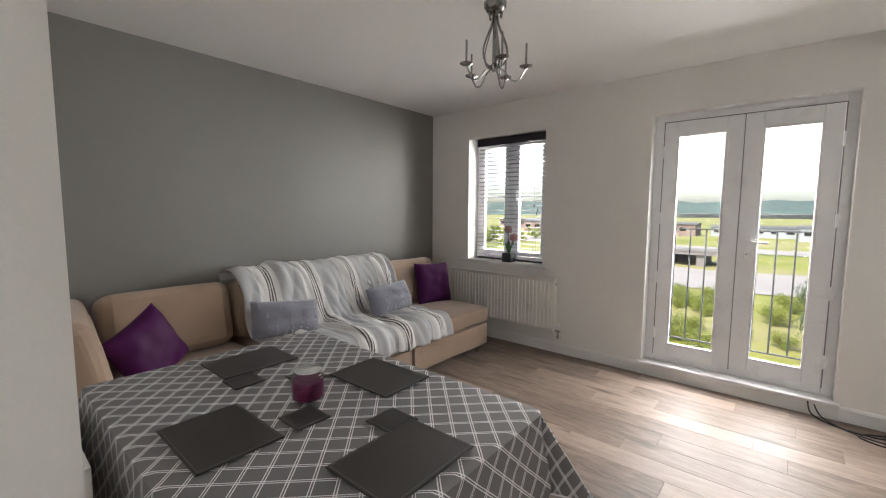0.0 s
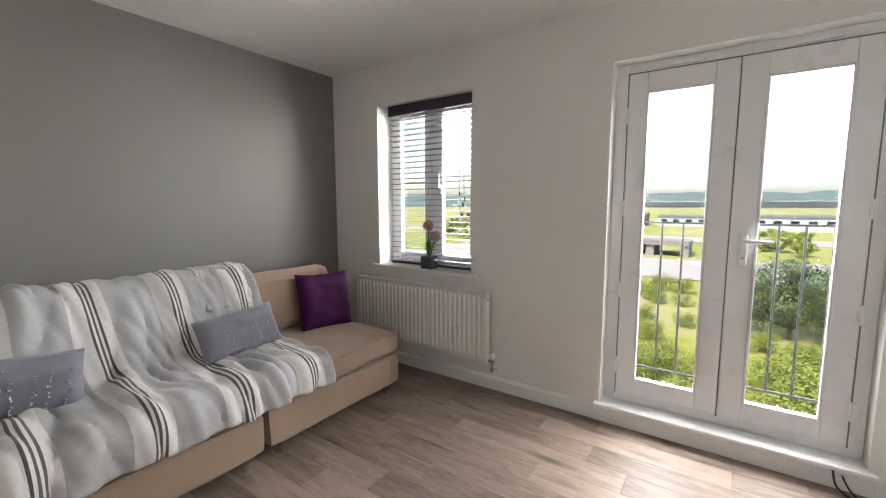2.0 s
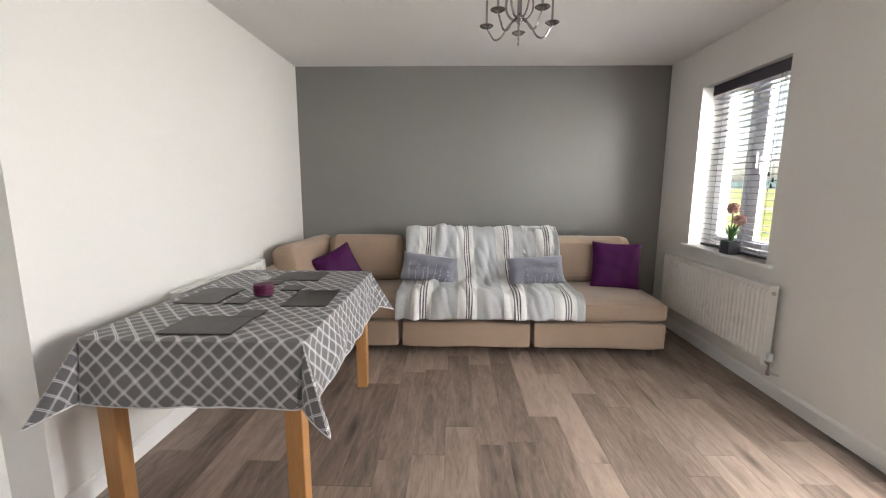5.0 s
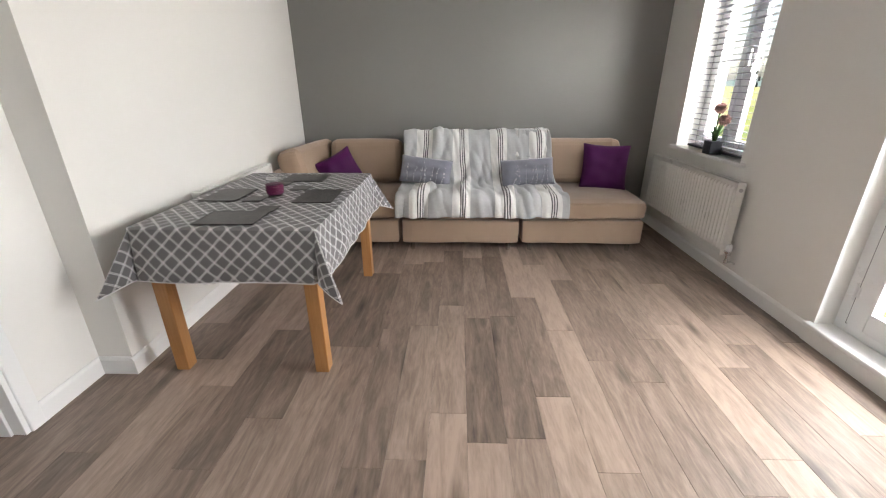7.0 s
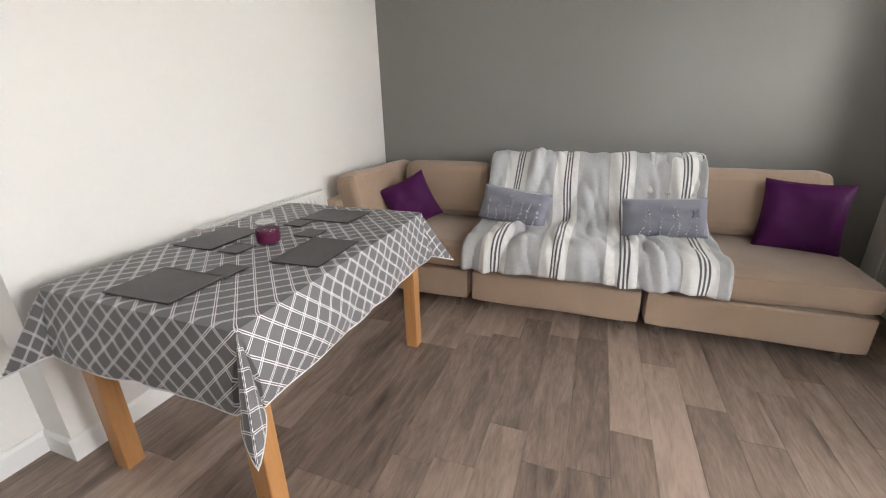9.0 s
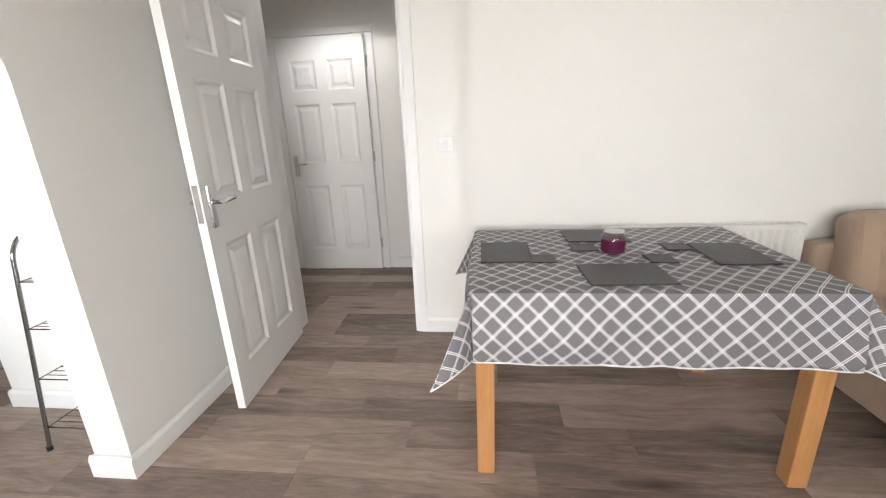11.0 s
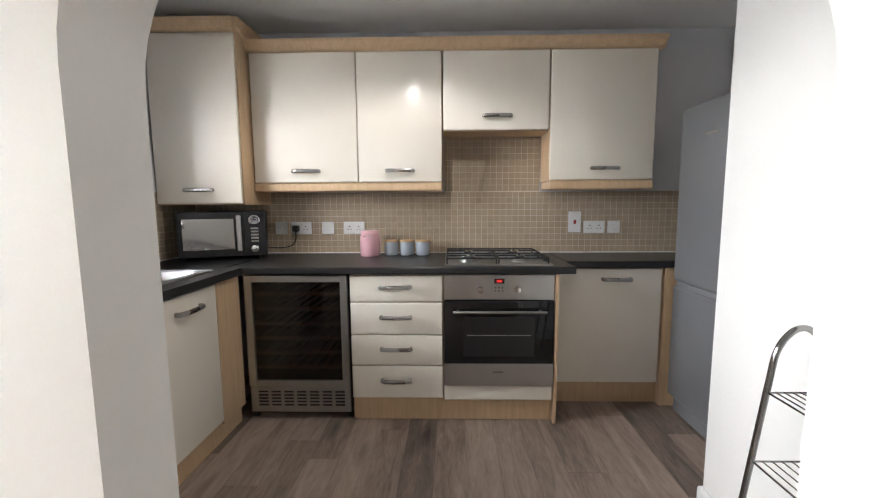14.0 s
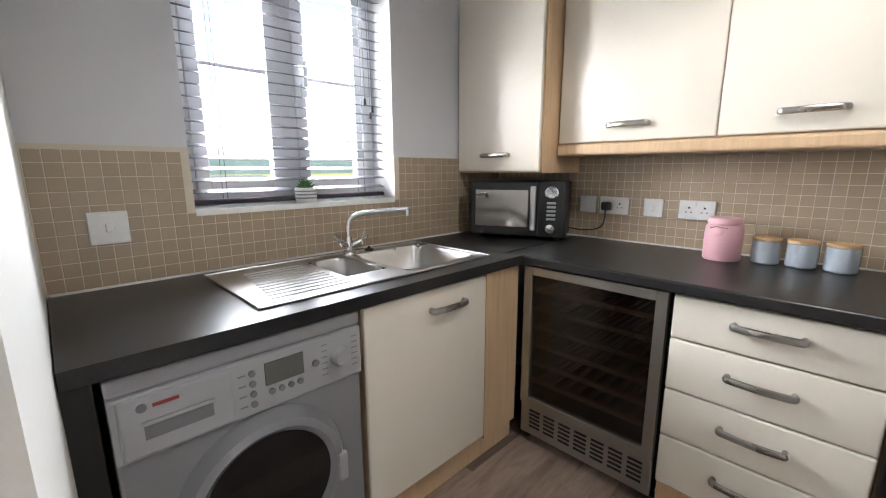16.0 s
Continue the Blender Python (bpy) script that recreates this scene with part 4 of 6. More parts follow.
for m, lab in ((pose(-2.50, 0.655, 0.59, -16, 0, 118) @ pose(0, 0, 0, 0, -24, 0), "purple satin scatter cushion propped in the sofa corner"), (pose(-2.60, 3.02, 0.622, -14, 2, 80), "purple satin scatter cushion beside the window wall")):
    t = thing("scatter_cushion", m.translation, lab, "cushion", "purple cushions")
    w = 0.355 if m.translation.y < 1 else 0.405
    part("cover", pillow(m, w, w, 0.15, 22, m.translation.y), PURPLE, t, "", True)
for m, lab in ((pose(-2.475, 1.42, 0.612, -20, 6, 84), "blue-grey oblong cushion with silver sequin sprigs"), (pose(-2.44, 2.31, 0.608, -22, -3, 94), "blue-grey oblong cushion with silver sequin sprigs")):
    t = thing("oblong_cushion", m.translation, lab, "cushion", "sequin cushions")
    part("cover", pillow(m, 0.46, 0.235, 0.13, 16, m.translation.y, 0.03), PILLOW_GREY, t, "", True)
    bm = bmesh.new()
    rnd = random.Random(int(m.translation.y * 100))
    for k in range(7):
        x = -0.14 + k * 0.05
        for j in range(14):
            zz = -0.11 + j * 0.011 * rnd.uniform(0.8, 1.2)
            x += rnd.uniform(-0.006, 0.008)
            u, v = x / 0.235, zz / 0.1175
            if abs(u) > 0.9 or abs(v) > 0.9:
                continue
            puff = ((1 - u ** 4) * (1 - v ** 4)) ** 0.45
            bmesh.ops.create_icosphere(bm, subdivisions=1, radius=rnd.uniform(0.0032, 0.0072), matrix=m @ Matrix.Translation((x, -0.067 * puff - 0.003, zz)))
    tagged(part("sequins", bm, SEQUIN, t, "sprigs of silver sequins"), kind="stuff")

# dining table
TX0, TX1, TY0, TY1, TZ = -1.66, -0.485, 0.285, 1.095, 0.752
dt = thing("dining_table", ((TX0 + TX1) / 2, (TY0 + TY1) / 2, 0), "honey oak dining table with square legs", "table")
part("tabletop", box(TX0, TX1, TY0, TY1, TZ - 0.03, TZ, 0.006), OAK_LEG, dt)
for xx in (TX0 + 0.01, TX1 - 0.075):
    for yy in (TY0 + 0.02, TY1 - 0.085):
        part("leg", box(xx, xx + 0.065, yy, yy + 0.065, 0, TZ - 0.03, 0.004), OAK_LEG, dt)
bm = box(TX0 + 0.075, TX1 - 0.075, TY0 + 0.04, TY0 + 0.06, TZ - 0.12, TZ - 0.03)
part("apron", bm, OAK_LEG, dt)
part("apron", box(TX0 + 0.075, TX1 - 0.075, TY1 - 0.06, TY1 - 0.04, TZ - 0.12, TZ - 0.03), OAK_LEG, dt)
CX, CY, HX, HYY, OV = (TX0 + TX1) / 2, (TY0 + TY1) / 2, (TX1 - TX0) / 2, (TY1 - TY0) / 2, 0.248


def cloth_flat(u, v):
    return (2 * u - 1) * (HX + OV), (2 * v - 1) * (HYY + OV)


def cloth_point(u, v):
    a, b = cloth_flat(u, v)
    ex, ey = max(abs(a) - HX, 0), max(abs(b) - HYY, 0)
    sx, sy = math.copysign(1, a), math.copysign(1, b)
    ia, ib = max(-HX, min(HX, a)), max(-HYY, min(HYY, b))
    z = TZ + 0.004 + 0.0015 * noise.noise(Vector((a * 4, b * 4, 1)))
    if ex <= 0 and ey <= 0:
        return Vector((CX + ia, CY + ib, z))
    r = math.hypot(ex, ey)
    wave = 0.035 * noise.noise(Vector((a * 4.5, b * 4.5, 7))) * min(1, r / 0.15)
    if ex > 0 and ey > 0:
        w = min(ex, ey) / max(ex, ey)
        out = 0.10 + 0.42 * w
        return Vector((CX + ia + sx * ex * out, CY + ib + sy * ey * out, z - r * (0.965 - 0.14 * w)))
    e = max(ex, ey)
    flare = 0.10 * e + abs(wave) + 0.008
    return Vector((CX + ia + (sx * flare if ex else 0), CY + ib + (sy * flare if ey else 0), z - e * 0.965))


tc = thing("tablecloth", (CX, CY, TZ), "grey tablecloth with a white diamond lattice print", "tablecloth")
o = part("cloth", sheet(132, 96, cloth_point, cloth_flat), CLOTH, tc, "", True)
sm = o.modifiers.new("thick", "SOLIDIFY")
sm.thickness, sm.offset = 0.002, 1
edge = [cloth_point(k / 132, 0) for k in range(132)] + [cloth_point(1, k / 96) for k in range(96)] + [cloth_point(1 - k / 132, 1) for k in range(132)] + [cloth_point(0, 1 - k / 96) for k in range(97)]
part("hem", tube(edge, 0.0035, n=6), HEM, tc, "white overlocked hem")


def mat_slab(name, cx, cy, w, d, turn, label, cat, grp):
    t = thing(name, (cx, cy, TZ + 0.007), label, cat, grp)
    m = pose(cx, cy, TZ + 0.0085, 0, 0, turn)
    bm = box(-w / 2, w / 2, -d / 2, d / 2, 0, 0.0045, 0.0015)
    bmesh.ops.transform(bm, matrix=m, verts=bm.verts[:])
    part("mat", bm, LEATHER, t)
    bm = bmesh.new()
    i = 0.006
    for a, b, c, e in ((-w / 2 + i, w / 2 - i, -d / 2 + i, -d / 2 + i + 0.0012), (-w / 2 + i, w / 2 - i, d / 2 - i - 0.0012, d / 2 - i), (-w / 2 + i, -w / 2 + i + 0.0012, -d / 2 + i, d / 2 - i), (w / 2 - i - 0.0012, w / 2 - i, -d / 2 + i, d / 2 - i)):
        box(a, b, c, e, 0.004, 0.0052, 0, bm)
    bmesh.ops.transform(bm, matrix=m, verts=bm.verts[:])
    part("stitching", bm, STITCH, t)


for cx, cy, w, d, turn in ((-1.03, 0.445, 0.27, 0.20, 0), (-0.615, 0.68, 0.205, 0.275, 1), (-1.47, 0.725, 0.205, 0.27, 0), (-1.01, 0.95, 0.28, 0.205, 2)):
    mat_slab("placemat", cx, cy, w, d, turn, "charcoal leather-look placemat on the tablecloth", "placemat", "placemats")
for cx, cy in ((-1.31, 0.63), (-0.945, 0.63), (-0.755, 0.775), (-1.19, 0.785)):
    mat_slab("coaster", cx, cy, 0.10, 0.10, 0, "small charcoal leather-look coaster on the tablecloth", "coaster", "coasters")
jar = thing("candle_jar", (-1.04, 0.70, TZ + 0.01), "plum candle in a clear glass jar with lid", "candle")
JZ = TZ + 0.011
g = part("glass", lathe([(0.04, 0), (0.047, 0.006), (0.049, 0.04), (0.047, 0.07), (0.038, 0.082), (0.038, 0.09)], (-1.04, 0.70, JZ)), CLEAR, jar, "clear glass jar", True)
part("wax", lathe([(0.038, 0.003), (0.045, 0.008), (0.0465, 0.04), (0.0455, 0.058)], (-1.04, 0.70, JZ)), WAX, jar, "plum wax", True)
part("lid", lathe([(0.036, 0.09), (0.043, 0.092), (0.043, 0.10), (0.03, 0.106), (0.0, 0.107)], (-1.04, 0.70, JZ)), CLEAR, jar, "flat clear glass lid", True)
part("lid_seal", lathe([(0.0375, 0.086), (0.0395, 0.088), (0.0375, 0.090)], (-1.04, 0.70, JZ)), SOCKET, jar, "white lid seal")

# plant on the window board
pz = LW[2] + 0.003
pt = thing("flower_pot", (-2.13, NY + 0.02, pz), "artificial allium flowers in a square slate-grey pot", "plant")
bm = box(-2.18, -2.08, NY - 0.025, NY + 0.065, pz, pz + 0.095, 0.003)
part("pot", bm, SLATE, pt)
rnd = random.Random(3)
for (dx, dy, hh) in ((-0.01, 0.0, 0.33), (0.045, 0.015, 0.25)):
    base = Vector((-2.13 + dx * 0.3, NY + 0.02, pz + 0.09))
    tip = Vector((-2.13 + dx, NY + 0.02 + dy, pz + hh))
    st = part("stem", rod(base, tip, 0.004, n=8), LEAF, pt)
    bm = bmesh.new()
    for k in range(170):
        d = Vector((rnd.gauss(0, 1), rnd.gauss(0, 1), rnd.gauss(0, 1))).normalized()
        rod(tip + d * 0.008, tip + d * rnd.uniform(0.034, 0.046), 0.0016, bm, 4, 0.0035)
    part("flower_head", bm, PETAL, pt, "dusty pink globe flower head")
for k in range(9):
    a = k * 2.4
    bm = bmesh.new()
    L = rnd.uniform(0.10, 0.19)
    prev = None
    for j in range(7):
        t = j / 6
        c = Vector((-2.13 + math.cos(a) * (0.015 + 0.075 * t * t), NY + 0.02 + math.sin(a) * (0.01 + 0.03 * t * t), pz + 0.09 + L * t - 0.03 * t ** 3))
        w = 0.011 * math.sin(math.pi * (0.12 + 0.86 * t))
        sd = Vector((-math.sin(a), math.cos(a), 0)) * w
        q = (bm.verts.new(c - sd), bm.verts.new(c + Vector((0, 0, -0.003))), bm.verts.new(c + sd))
        if prev:
            bm.faces.new((prev[0], prev[1], q[1], q[0]))
            bm.faces.new((prev[1], prev[2], q[2], q[1]))
        prev = q
    part("leaf", bm, LEAF, pt)

# chandelier
chx, chy = -1.21, 1.93
ch = thing("chandelier", (chx, chy, H), "five-arm chrome candle chandelier hanging from the ceiling", "chandelier")
part("ceiling_cup", lathe([(0.012, -0.055), (0.04, -0.045), (0.058, -0.02), (0.06, 0.0)], (chx, chy, H)), DARK_CHROME, ch, "", True)
part("stem", lathe([(0.006, -0.06), (0.006, -0.10), (0.011, -0.11), (0.011, -0.34), (0.02, -0.35), (0.02, -0.365), (0.005, -0.385)][::-1], (chx, chy, H + 0.04), n=14), DARK_CHROME, ch, "", True)
for k in range(5):
    a = k * 2 * math.pi / 5 + 0.5
    ca, sa = math.cos(a), math.sin(a)

    def at(r, z, ca=ca, sa=sa):
        return (chx + ca * r, chy + sa * r, H + 0.04 + z)
    arm = part("arm", tube(smooth_path([at(0.018, -0.36), at(0.055, -0.385), at(0.09, -0.43), at(0.125, -0.435), at(0.15, -0.40), at(0.165, -0.375)], 5), 0.0045), DARK_CHROME, ch, "", True)
    part("drip_pan", lathe([(0.004, -0.006), (0.022, -0.002), (0.034, 0.006), (0.034, 0.008), (0.02, 0.003), (0.002, 0.002)], at(0.165, -0.372), n=18), DARK_CHROME, arm, "", True)
    part("candle_tube", rod(at(0.165, -0.37), at(0.165, -0.25), 0.0055, n=10), DARK_CHROME, arm, "", True)
    part("scroll", tube(smooth_path([at(0.03, -0.115), at(0.034, -0.09), at(0.02, -0.082), at(0.012, -0.10), at(0.02, -0.15), at(0.06, -0.25), at(0.066, -0.31), at(0.045, -0.35), at(0.02, -0.36)], 5), 0.004, flat=1.6), DARK_CHROME, ch, "", True)

# cable on the floor
cb = thing("cable_coil", (0.6, 3.45, 0), "black television cable coiled loosely on the floor", "cable")
bm = tube(smooth_path([(0.20, 3.575, 0.10), (0.22, 3.56, 0.03), (0.30, 3.52, 0.005), (0.45, 3.47, 0.005), (0.62, 3.50, 0.006), (0.76, 3.53, 0.03), (0.80, 3.47, 0.02), (0.72, 3.38, 0.006), (0.55, 3.36, 0.006), (0.43, 3.41, 0.008), (0.50, 3.49, 0.012), (0.70, 3.52, 0.016)], 8), 0.0045)
part("loop", bm, BLACK, cb, "", True)
bm = tube(smooth_path([(0.23, 3.57, 0.09), (0.28, 3.54, 0.02), (0.42, 3.45, 0.005), (0.60, 3.41, 0.006), (0.74, 3.46, 0.008), (0.79, 3.52, 0.05), (0.80, 3.54, 0.09)], 8), 0.004)
part("loop", bm, BLACK, cb, "", True)


# ---- kitchen ----
FX, UX = 2.515, 2.90


def arc_handle(c, along, out, L=0.165):
    """A bowed bar handle: centre, unit way along, unit way out."""
    c, a, o = Vector(c), Vector(along), Vector(out)
    pts = [c - a * L / 2, c - a * L / 2 + o * 0.022, c - a * L * 0.3 + o * 0.029, c + o * 0.032, c + a * L * 0.3 + o * 0.029, c + a * L / 2 + o * 0.022, c + a * L / 2]
    return tube(smooth_path(pts, 4), 0.0095, n=8, flat=1.25)


def front(parent, name, lo, hi, handle=None, along=(0, 1, 0), out=(-1, 0, 0), t=0.02):
    """A lacquered door or drawer front with softly rounded edges; lo and hi are corners."""
    p = part(name, box(lo[0], hi[0], lo[1], hi[1], lo[2], hi[2], 0.007, seg=3), CREAM, parent, "", True)
    if handle:
        part("handle", arc_handle(handle, along, out), PEWTER, p, "bowed satin nickel handle", True)
    return p


# base units on the back wall
du = thing("drawer_unit", (2.8, 2.12, 0), "cream four-drawer kitchen base unit", "cabinet", "base units")
part("carcass", box(FX + 0.022, KX - 0.02, 1.87, 2.395, 0.135, 0.865), BEECH, du)
zs = (0.142, 0.338, 0.518, 0.706, 0.862)
for a, b in zip(zs, zs[1:]):
    front(du, "drawer", (FX, 1.872, a + 0.002), (FX + 0.02, 2.393, b - 0.003), (FX, 2.135, (a + b) / 2 + 0.012))
part("plinth", box(FX + 0.035, FX + 0.05, 1.25, 2.395, 0.0, 0.132), BEECH, du, "pale beech plinth")

ov = thing("oven_housing", (2.8, 1.55, 0), "beech oven housing with a cream lower drawer front", "cabinet", "base units")
part("side_panel", box(FX - 0.012, KX - 0.02, 1.228, 1.246, 0.0, 0.868, 0.001), BEECH, ov)
part("side_panel", box(FX + 0.03, KX - 0.02, 1.862, 1.868, 0.15, 0.865), BEECH, ov)
part("shelf", box(FX + 0.03, KX - 0.03, 1.247, 1.861, 0.205, 0.222), BEECH, ov)
front(ov, "drawer", (FX, 1.250, 0.133), (FX + 0.02, 1.866, 0.222))
oven = thing("oven", (2.75, 1.55, 0.27), "built-in stainless steel single oven with black glass door", "oven")
part("body", box(FX + 0.02, KX - 0.06, 1.262, 1.855, 0.228, 0.860), BLACK, oven)
part("control_panel", box(FX - 0.004, FX + 0.02, 1.252, 1.864, 0.722, 0.864, 0.003), STEEL, oven)
door = part("door", box(FX - 0.014, FX + 0.02, 1.252, 1.864, 0.228, 0.717, 0.003), BLACK_GLASS, oven, "black glass oven door")
part("steel_strip", box(FX - 0.018, FX - 0.012, 1.252, 1.864, 0.228, 0.357, 0.002), STEEL, door)
part("door_window", box(FX - 0.0155, FX - 0.0135, 1.36, 1.755, 0.40, 0.625, 0.0), BLACK, door)
bm = tube([(FX - 0.05, 1.30, 0.662), (FX - 0.05, 1.815, 0.662)], 0.011, n=12, flat=0.7)
rod((FX - 0.014, 1.33, 0.662), (FX - 0.05, 1.33, 0.662), 0.007, bm)
rod((FX - 0.014, 1.785, 0.662), (FX - 0.05, 1.785, 0.662), 0.007, bm)
part("handle", bm, STEEL, door, "steel bar handle", True)
for yy in (1.662, 1.455):
    part("knob", lathe([(0.021, 0), (0.019, 0.02), (0.016, 0.024), (0.0, 0.024)], (FX - 0.004, yy, 0.782), n=20, axis=pose(0, 0, 0, 0, -90, 0)), CHROME, oven, "", True)
part("display", box(FX - 0.006, FX - 0.003, 1.528, 1.585, 0.815, 0.842), BLACK_GLASS, oven)
part("digits", box(FX - 0.0075, FX - 0.006, 1.542, 1.572, 0.822, 0.835), emit_mat("red_led", (1.0, 0.03, 0.02), 0.25), oven, "red clock digits")
for k in range(3):
    for j in range(2):
        part("button", box(FX - 0.006, FX - 0.004, 1.535 + k * 0.02, 1.542 + k * 0.02, 0.77 + j * 0.018, 0.776 + j * 0.018), BLACK, oven)
part("badge", box(FX - 0.0192, FX - 0.018, 1.53, 1.59, 0.305, 0.313), GREY_PRINT, oven)
part("rack_shelf", box(FX - 0.0158, FX - 0.0154, 1.38, 1.735, 0.52, 0.524), STEEL, oven)

su = thing("shallow_unit", (2.95, 0.83, 0), "cream shallow base unit beside the fridge", "cabinet", "base units")
part("carcass", box(2.745, KX - 0.02, 0.54, 1.225, 0.145, 0.866), BEECH, su)
front(su, "door", (2.722, 0.555, 0.148), (2.742, 1.205, 0.862), (2.722, 0.83, 0.80))
part("plinth", box(2.77, 2.785, 0.54, 1.225, 0, 0.145), BEECH, su, "pale beech plinth")
part("filler_piece", box(2.722, 3.1, 0.42, 0.538, 0.0, 0.866, 0.001), BEECH, su, "pale beech filler panel")

# wine cooler
wc = thing("wine_cooler", (2.8, 2.70, 0), "stainless steel framed undercounter wine cooler", "wine cooler")
WX = 2.525
bm = box(WX + 0.03, KX - 0.04, 2.415, 2.435, 0.03, 0.85)
box(WX + 0.03, KX - 0.04, 2.975, 2.995, 0.03, 0.85, 0, bm)
box(KX - 0.06, KX - 0.04, 2.435, 2.975, 0.03, 0.85, 0, bm)
box(WX + 0.03, KX - 0.06, 2.435, 2.975, 0.83, 0.85, 0, bm)
box(WX + 0.03, KX - 0.06, 2.435, 2.975, 0.03, 0.2, 0, bm)
part("cabinet", bm, INNER, wc)
bm = box(WX, WX + 0.03, 2.412, 2.452, 0.205, 0.858, 0.003)
box(WX, WX + 0.03, 2.955, 2.998, 0.205, 0.858, 0.003, bm)
box(WX, WX + 0.03, 2.452, 2.955, 0.205, 0.24, 0.003, bm)
box(WX, WX + 0.03, 2.452, 2.955, 0.82, 0.858, 0.003, bm)
dr = part("door", bm, STEEL, wc, "brushed steel door frame")
part("pane", box(WX + 0.012, WX + 0.018, 2.45, 2.957, 0.238, 0.822), SMOKED, dr, "smoked glass pane")
bm = box(WX + 0.012, WX + 0.03, 2.412, 2.998, 0.045, 0.2, 0.003)
part("grille", bm, STEEL, wc, "slotted steel vent grille")
for k in range(7):
    bm = bmesh.new()
    for j in range(5):
        box(WX + 0.009, WX + 0.0135, 2.445 + k * 0.075, 2.50 + k * 0.075, 0.085 + j * 0.02, 0.094 + j * 0.02, 0, bm)
    part("vent", bm, BLACK, wc)
for k in range(6):
    zz = 0.29 + k * 0.088
    bm = box(WX + 0.05, WX + 0.068, 2.44, 2.97, zz, zz + 0.022, 0.002)
    for j in range(9):
        box(WX + 0.07, KX - 0.1, 2.455 + j * 0.06, 2.475 + j * 0.06, zz + 0.004, zz + 0.014, 0, bm)
    part("shelf", bm, DARKWOOD, wc, "slatted wooden bottle shelf")
for k, yy in enumerate((2.42, 2.99)):
    part("foot", lathe([(0.02, 0), (0.018, 0.03)], (WX + 0.06, yy, 0), n=10), BLACK, wc)

# run under the window
sk = thing("sink_unit", (1.98, 3.3, 0), "cream base unit under the sink with beech corner post", "cabinet", "base units")
part("carcass", box(1.70, 2.50, 3.035, NY - 0.02, 0.13, 0.70), BEECH, sk)
front(sk, "door", (1.692, 3.008, 0.135), (2.275, 3.028, 0.860), (2.05, 3.008, 0.785), (1, 0, 0), (0, -1, 0))
part("corner_post", box(2.28, 2.50, 3.012, 3.03, 0.115, 0.866, 0.001), BEECH, sk, "pale beech corner post")
part("plinth", box(1.692, 2.52, 3.05, 3.065, 0, 0.125), BEECH, sk)
part("top_rail", box(1.692, 2.50, 3.03, 3.05, 0.70, 0.866), BEECH, sk)

wm = thing("washing_machine", (1.38, 3.3, 0), "silver front-loading washing machine under the worktop", "washing machine")
wx0, wx1, wy = 1.075, 1.682, 3.03
part("cabinet", box(wx0, wx1, wy, NY - 0.03, 0.012, 0.848, 0.008), SILVER, wm)
part("lid", box(wx0 - 0.001, wx1 + 0.001, wy - 0.006, NY - 0.03, 0.812, 0.850, 0.006), WM_WHITE, wm)
part("fascia", box(wx0, wx1, wy - 0.012, wy + 0.004, 0.655, 0.808, 0.006), WM_WHITE, wm, "pale control fascia")
dwr = part("detergent_drawer", box(wx0 + 0.012, wx0 + 0.235, wy - 0.018, wy - 0.008, 0.662, 0.802, 0.005), WM_WHITE, wm)
part("drawer_recess", box(wx0 + 0.055, wx0 + 0.19, wy - 0.0195, wy - 0.0175, 0.70, 0.738, 0.0), GREY_PRINT, dwr)
part("drawer_lip", box(wx0 + 0.05, wx0 + 0.195, wy - 0.026, wy - 0.018, 0.735, 0.745, 0.003), WM_WHITE, dwr)
part("badge", box(wx0 + 0.075, wx0 + 0.125, wy - 0.0195, wy - 0.0175, 0.772, 0.780), RED_PRINT, wm)
part("badge", rod((wx0 + 0.055, wy - 0.0195, 0.776), (wx0 + 0.055, wy - 0.0175, 0.776), 0.010, n=16), GREY_PRINT, wm)
part("display", box(wx0 + 0.315, wx0 + 0.42, wy - 0.0165, wy - 0.011, 0.722, 0.785, 0.002), mat("grey_lcd", (0.13, 0.14, 0.13), 0.2), wm, "grey display window")
for k in range(4):
    part("button", rod((wx0 + 0.283, wy - 0.018, 0.685 + k * 0.028), (wx0 + 0.283, wy - 0.011, 0.685 + k * 0.028), 0.0085, n=14), GREY_PRINT, wm)
    part("button", rod((wx0 + 0.33 + k * 0.026, wy - 0.017, 0.702), (wx0 + 0.33 + k * 0.026, wy - 0.011, 0.702), 0.0085, n=14), GREY_PRINT, wm)
    part("legend", box(wx0 + 0.25, wx0 + 0.268, wy - 0.0126, wy - 0.0119, 0.683 + k * 0.028, 0.687 + k * 0.028), GREY_PRINT, wm)
part("button", rod((wx0 + 0.455, wy - 0.019, 0.738), (wx0 + 0.455, wy - 0.011, 0.738), 0.010, n=14), GREY_PRINT, wm)
part("program_dial", lathe([(0.028, 0), (0.026, 0.022), (0.022, 0.027), (0.0, 0.027)], (wx0 + 0.53, wy - 0.012, 0.735), n=24, axis=pose(0, 0, 0, 90, 0, 0)), WM_WHITE, wm, "round programme dial", True)
for k in range(6):
    part("legend", box(wx0 + 0.475, wx0 + 0.493, wy - 0.0126, wy - 0.0119, 0.69 + k * 0.018, 0.693 + k * 0.018), GREY_PRINT, wm)
    part("legend", box(wx0 + 0.572, wx0 + 0.592, wy - 0.0126, wy - 0.0119, 0.69 + k * 0.018, 0.693 + k * 0.018), GREY_PRINT, wm)
axd = pose(0, 0, 0, 90, 0, 0)
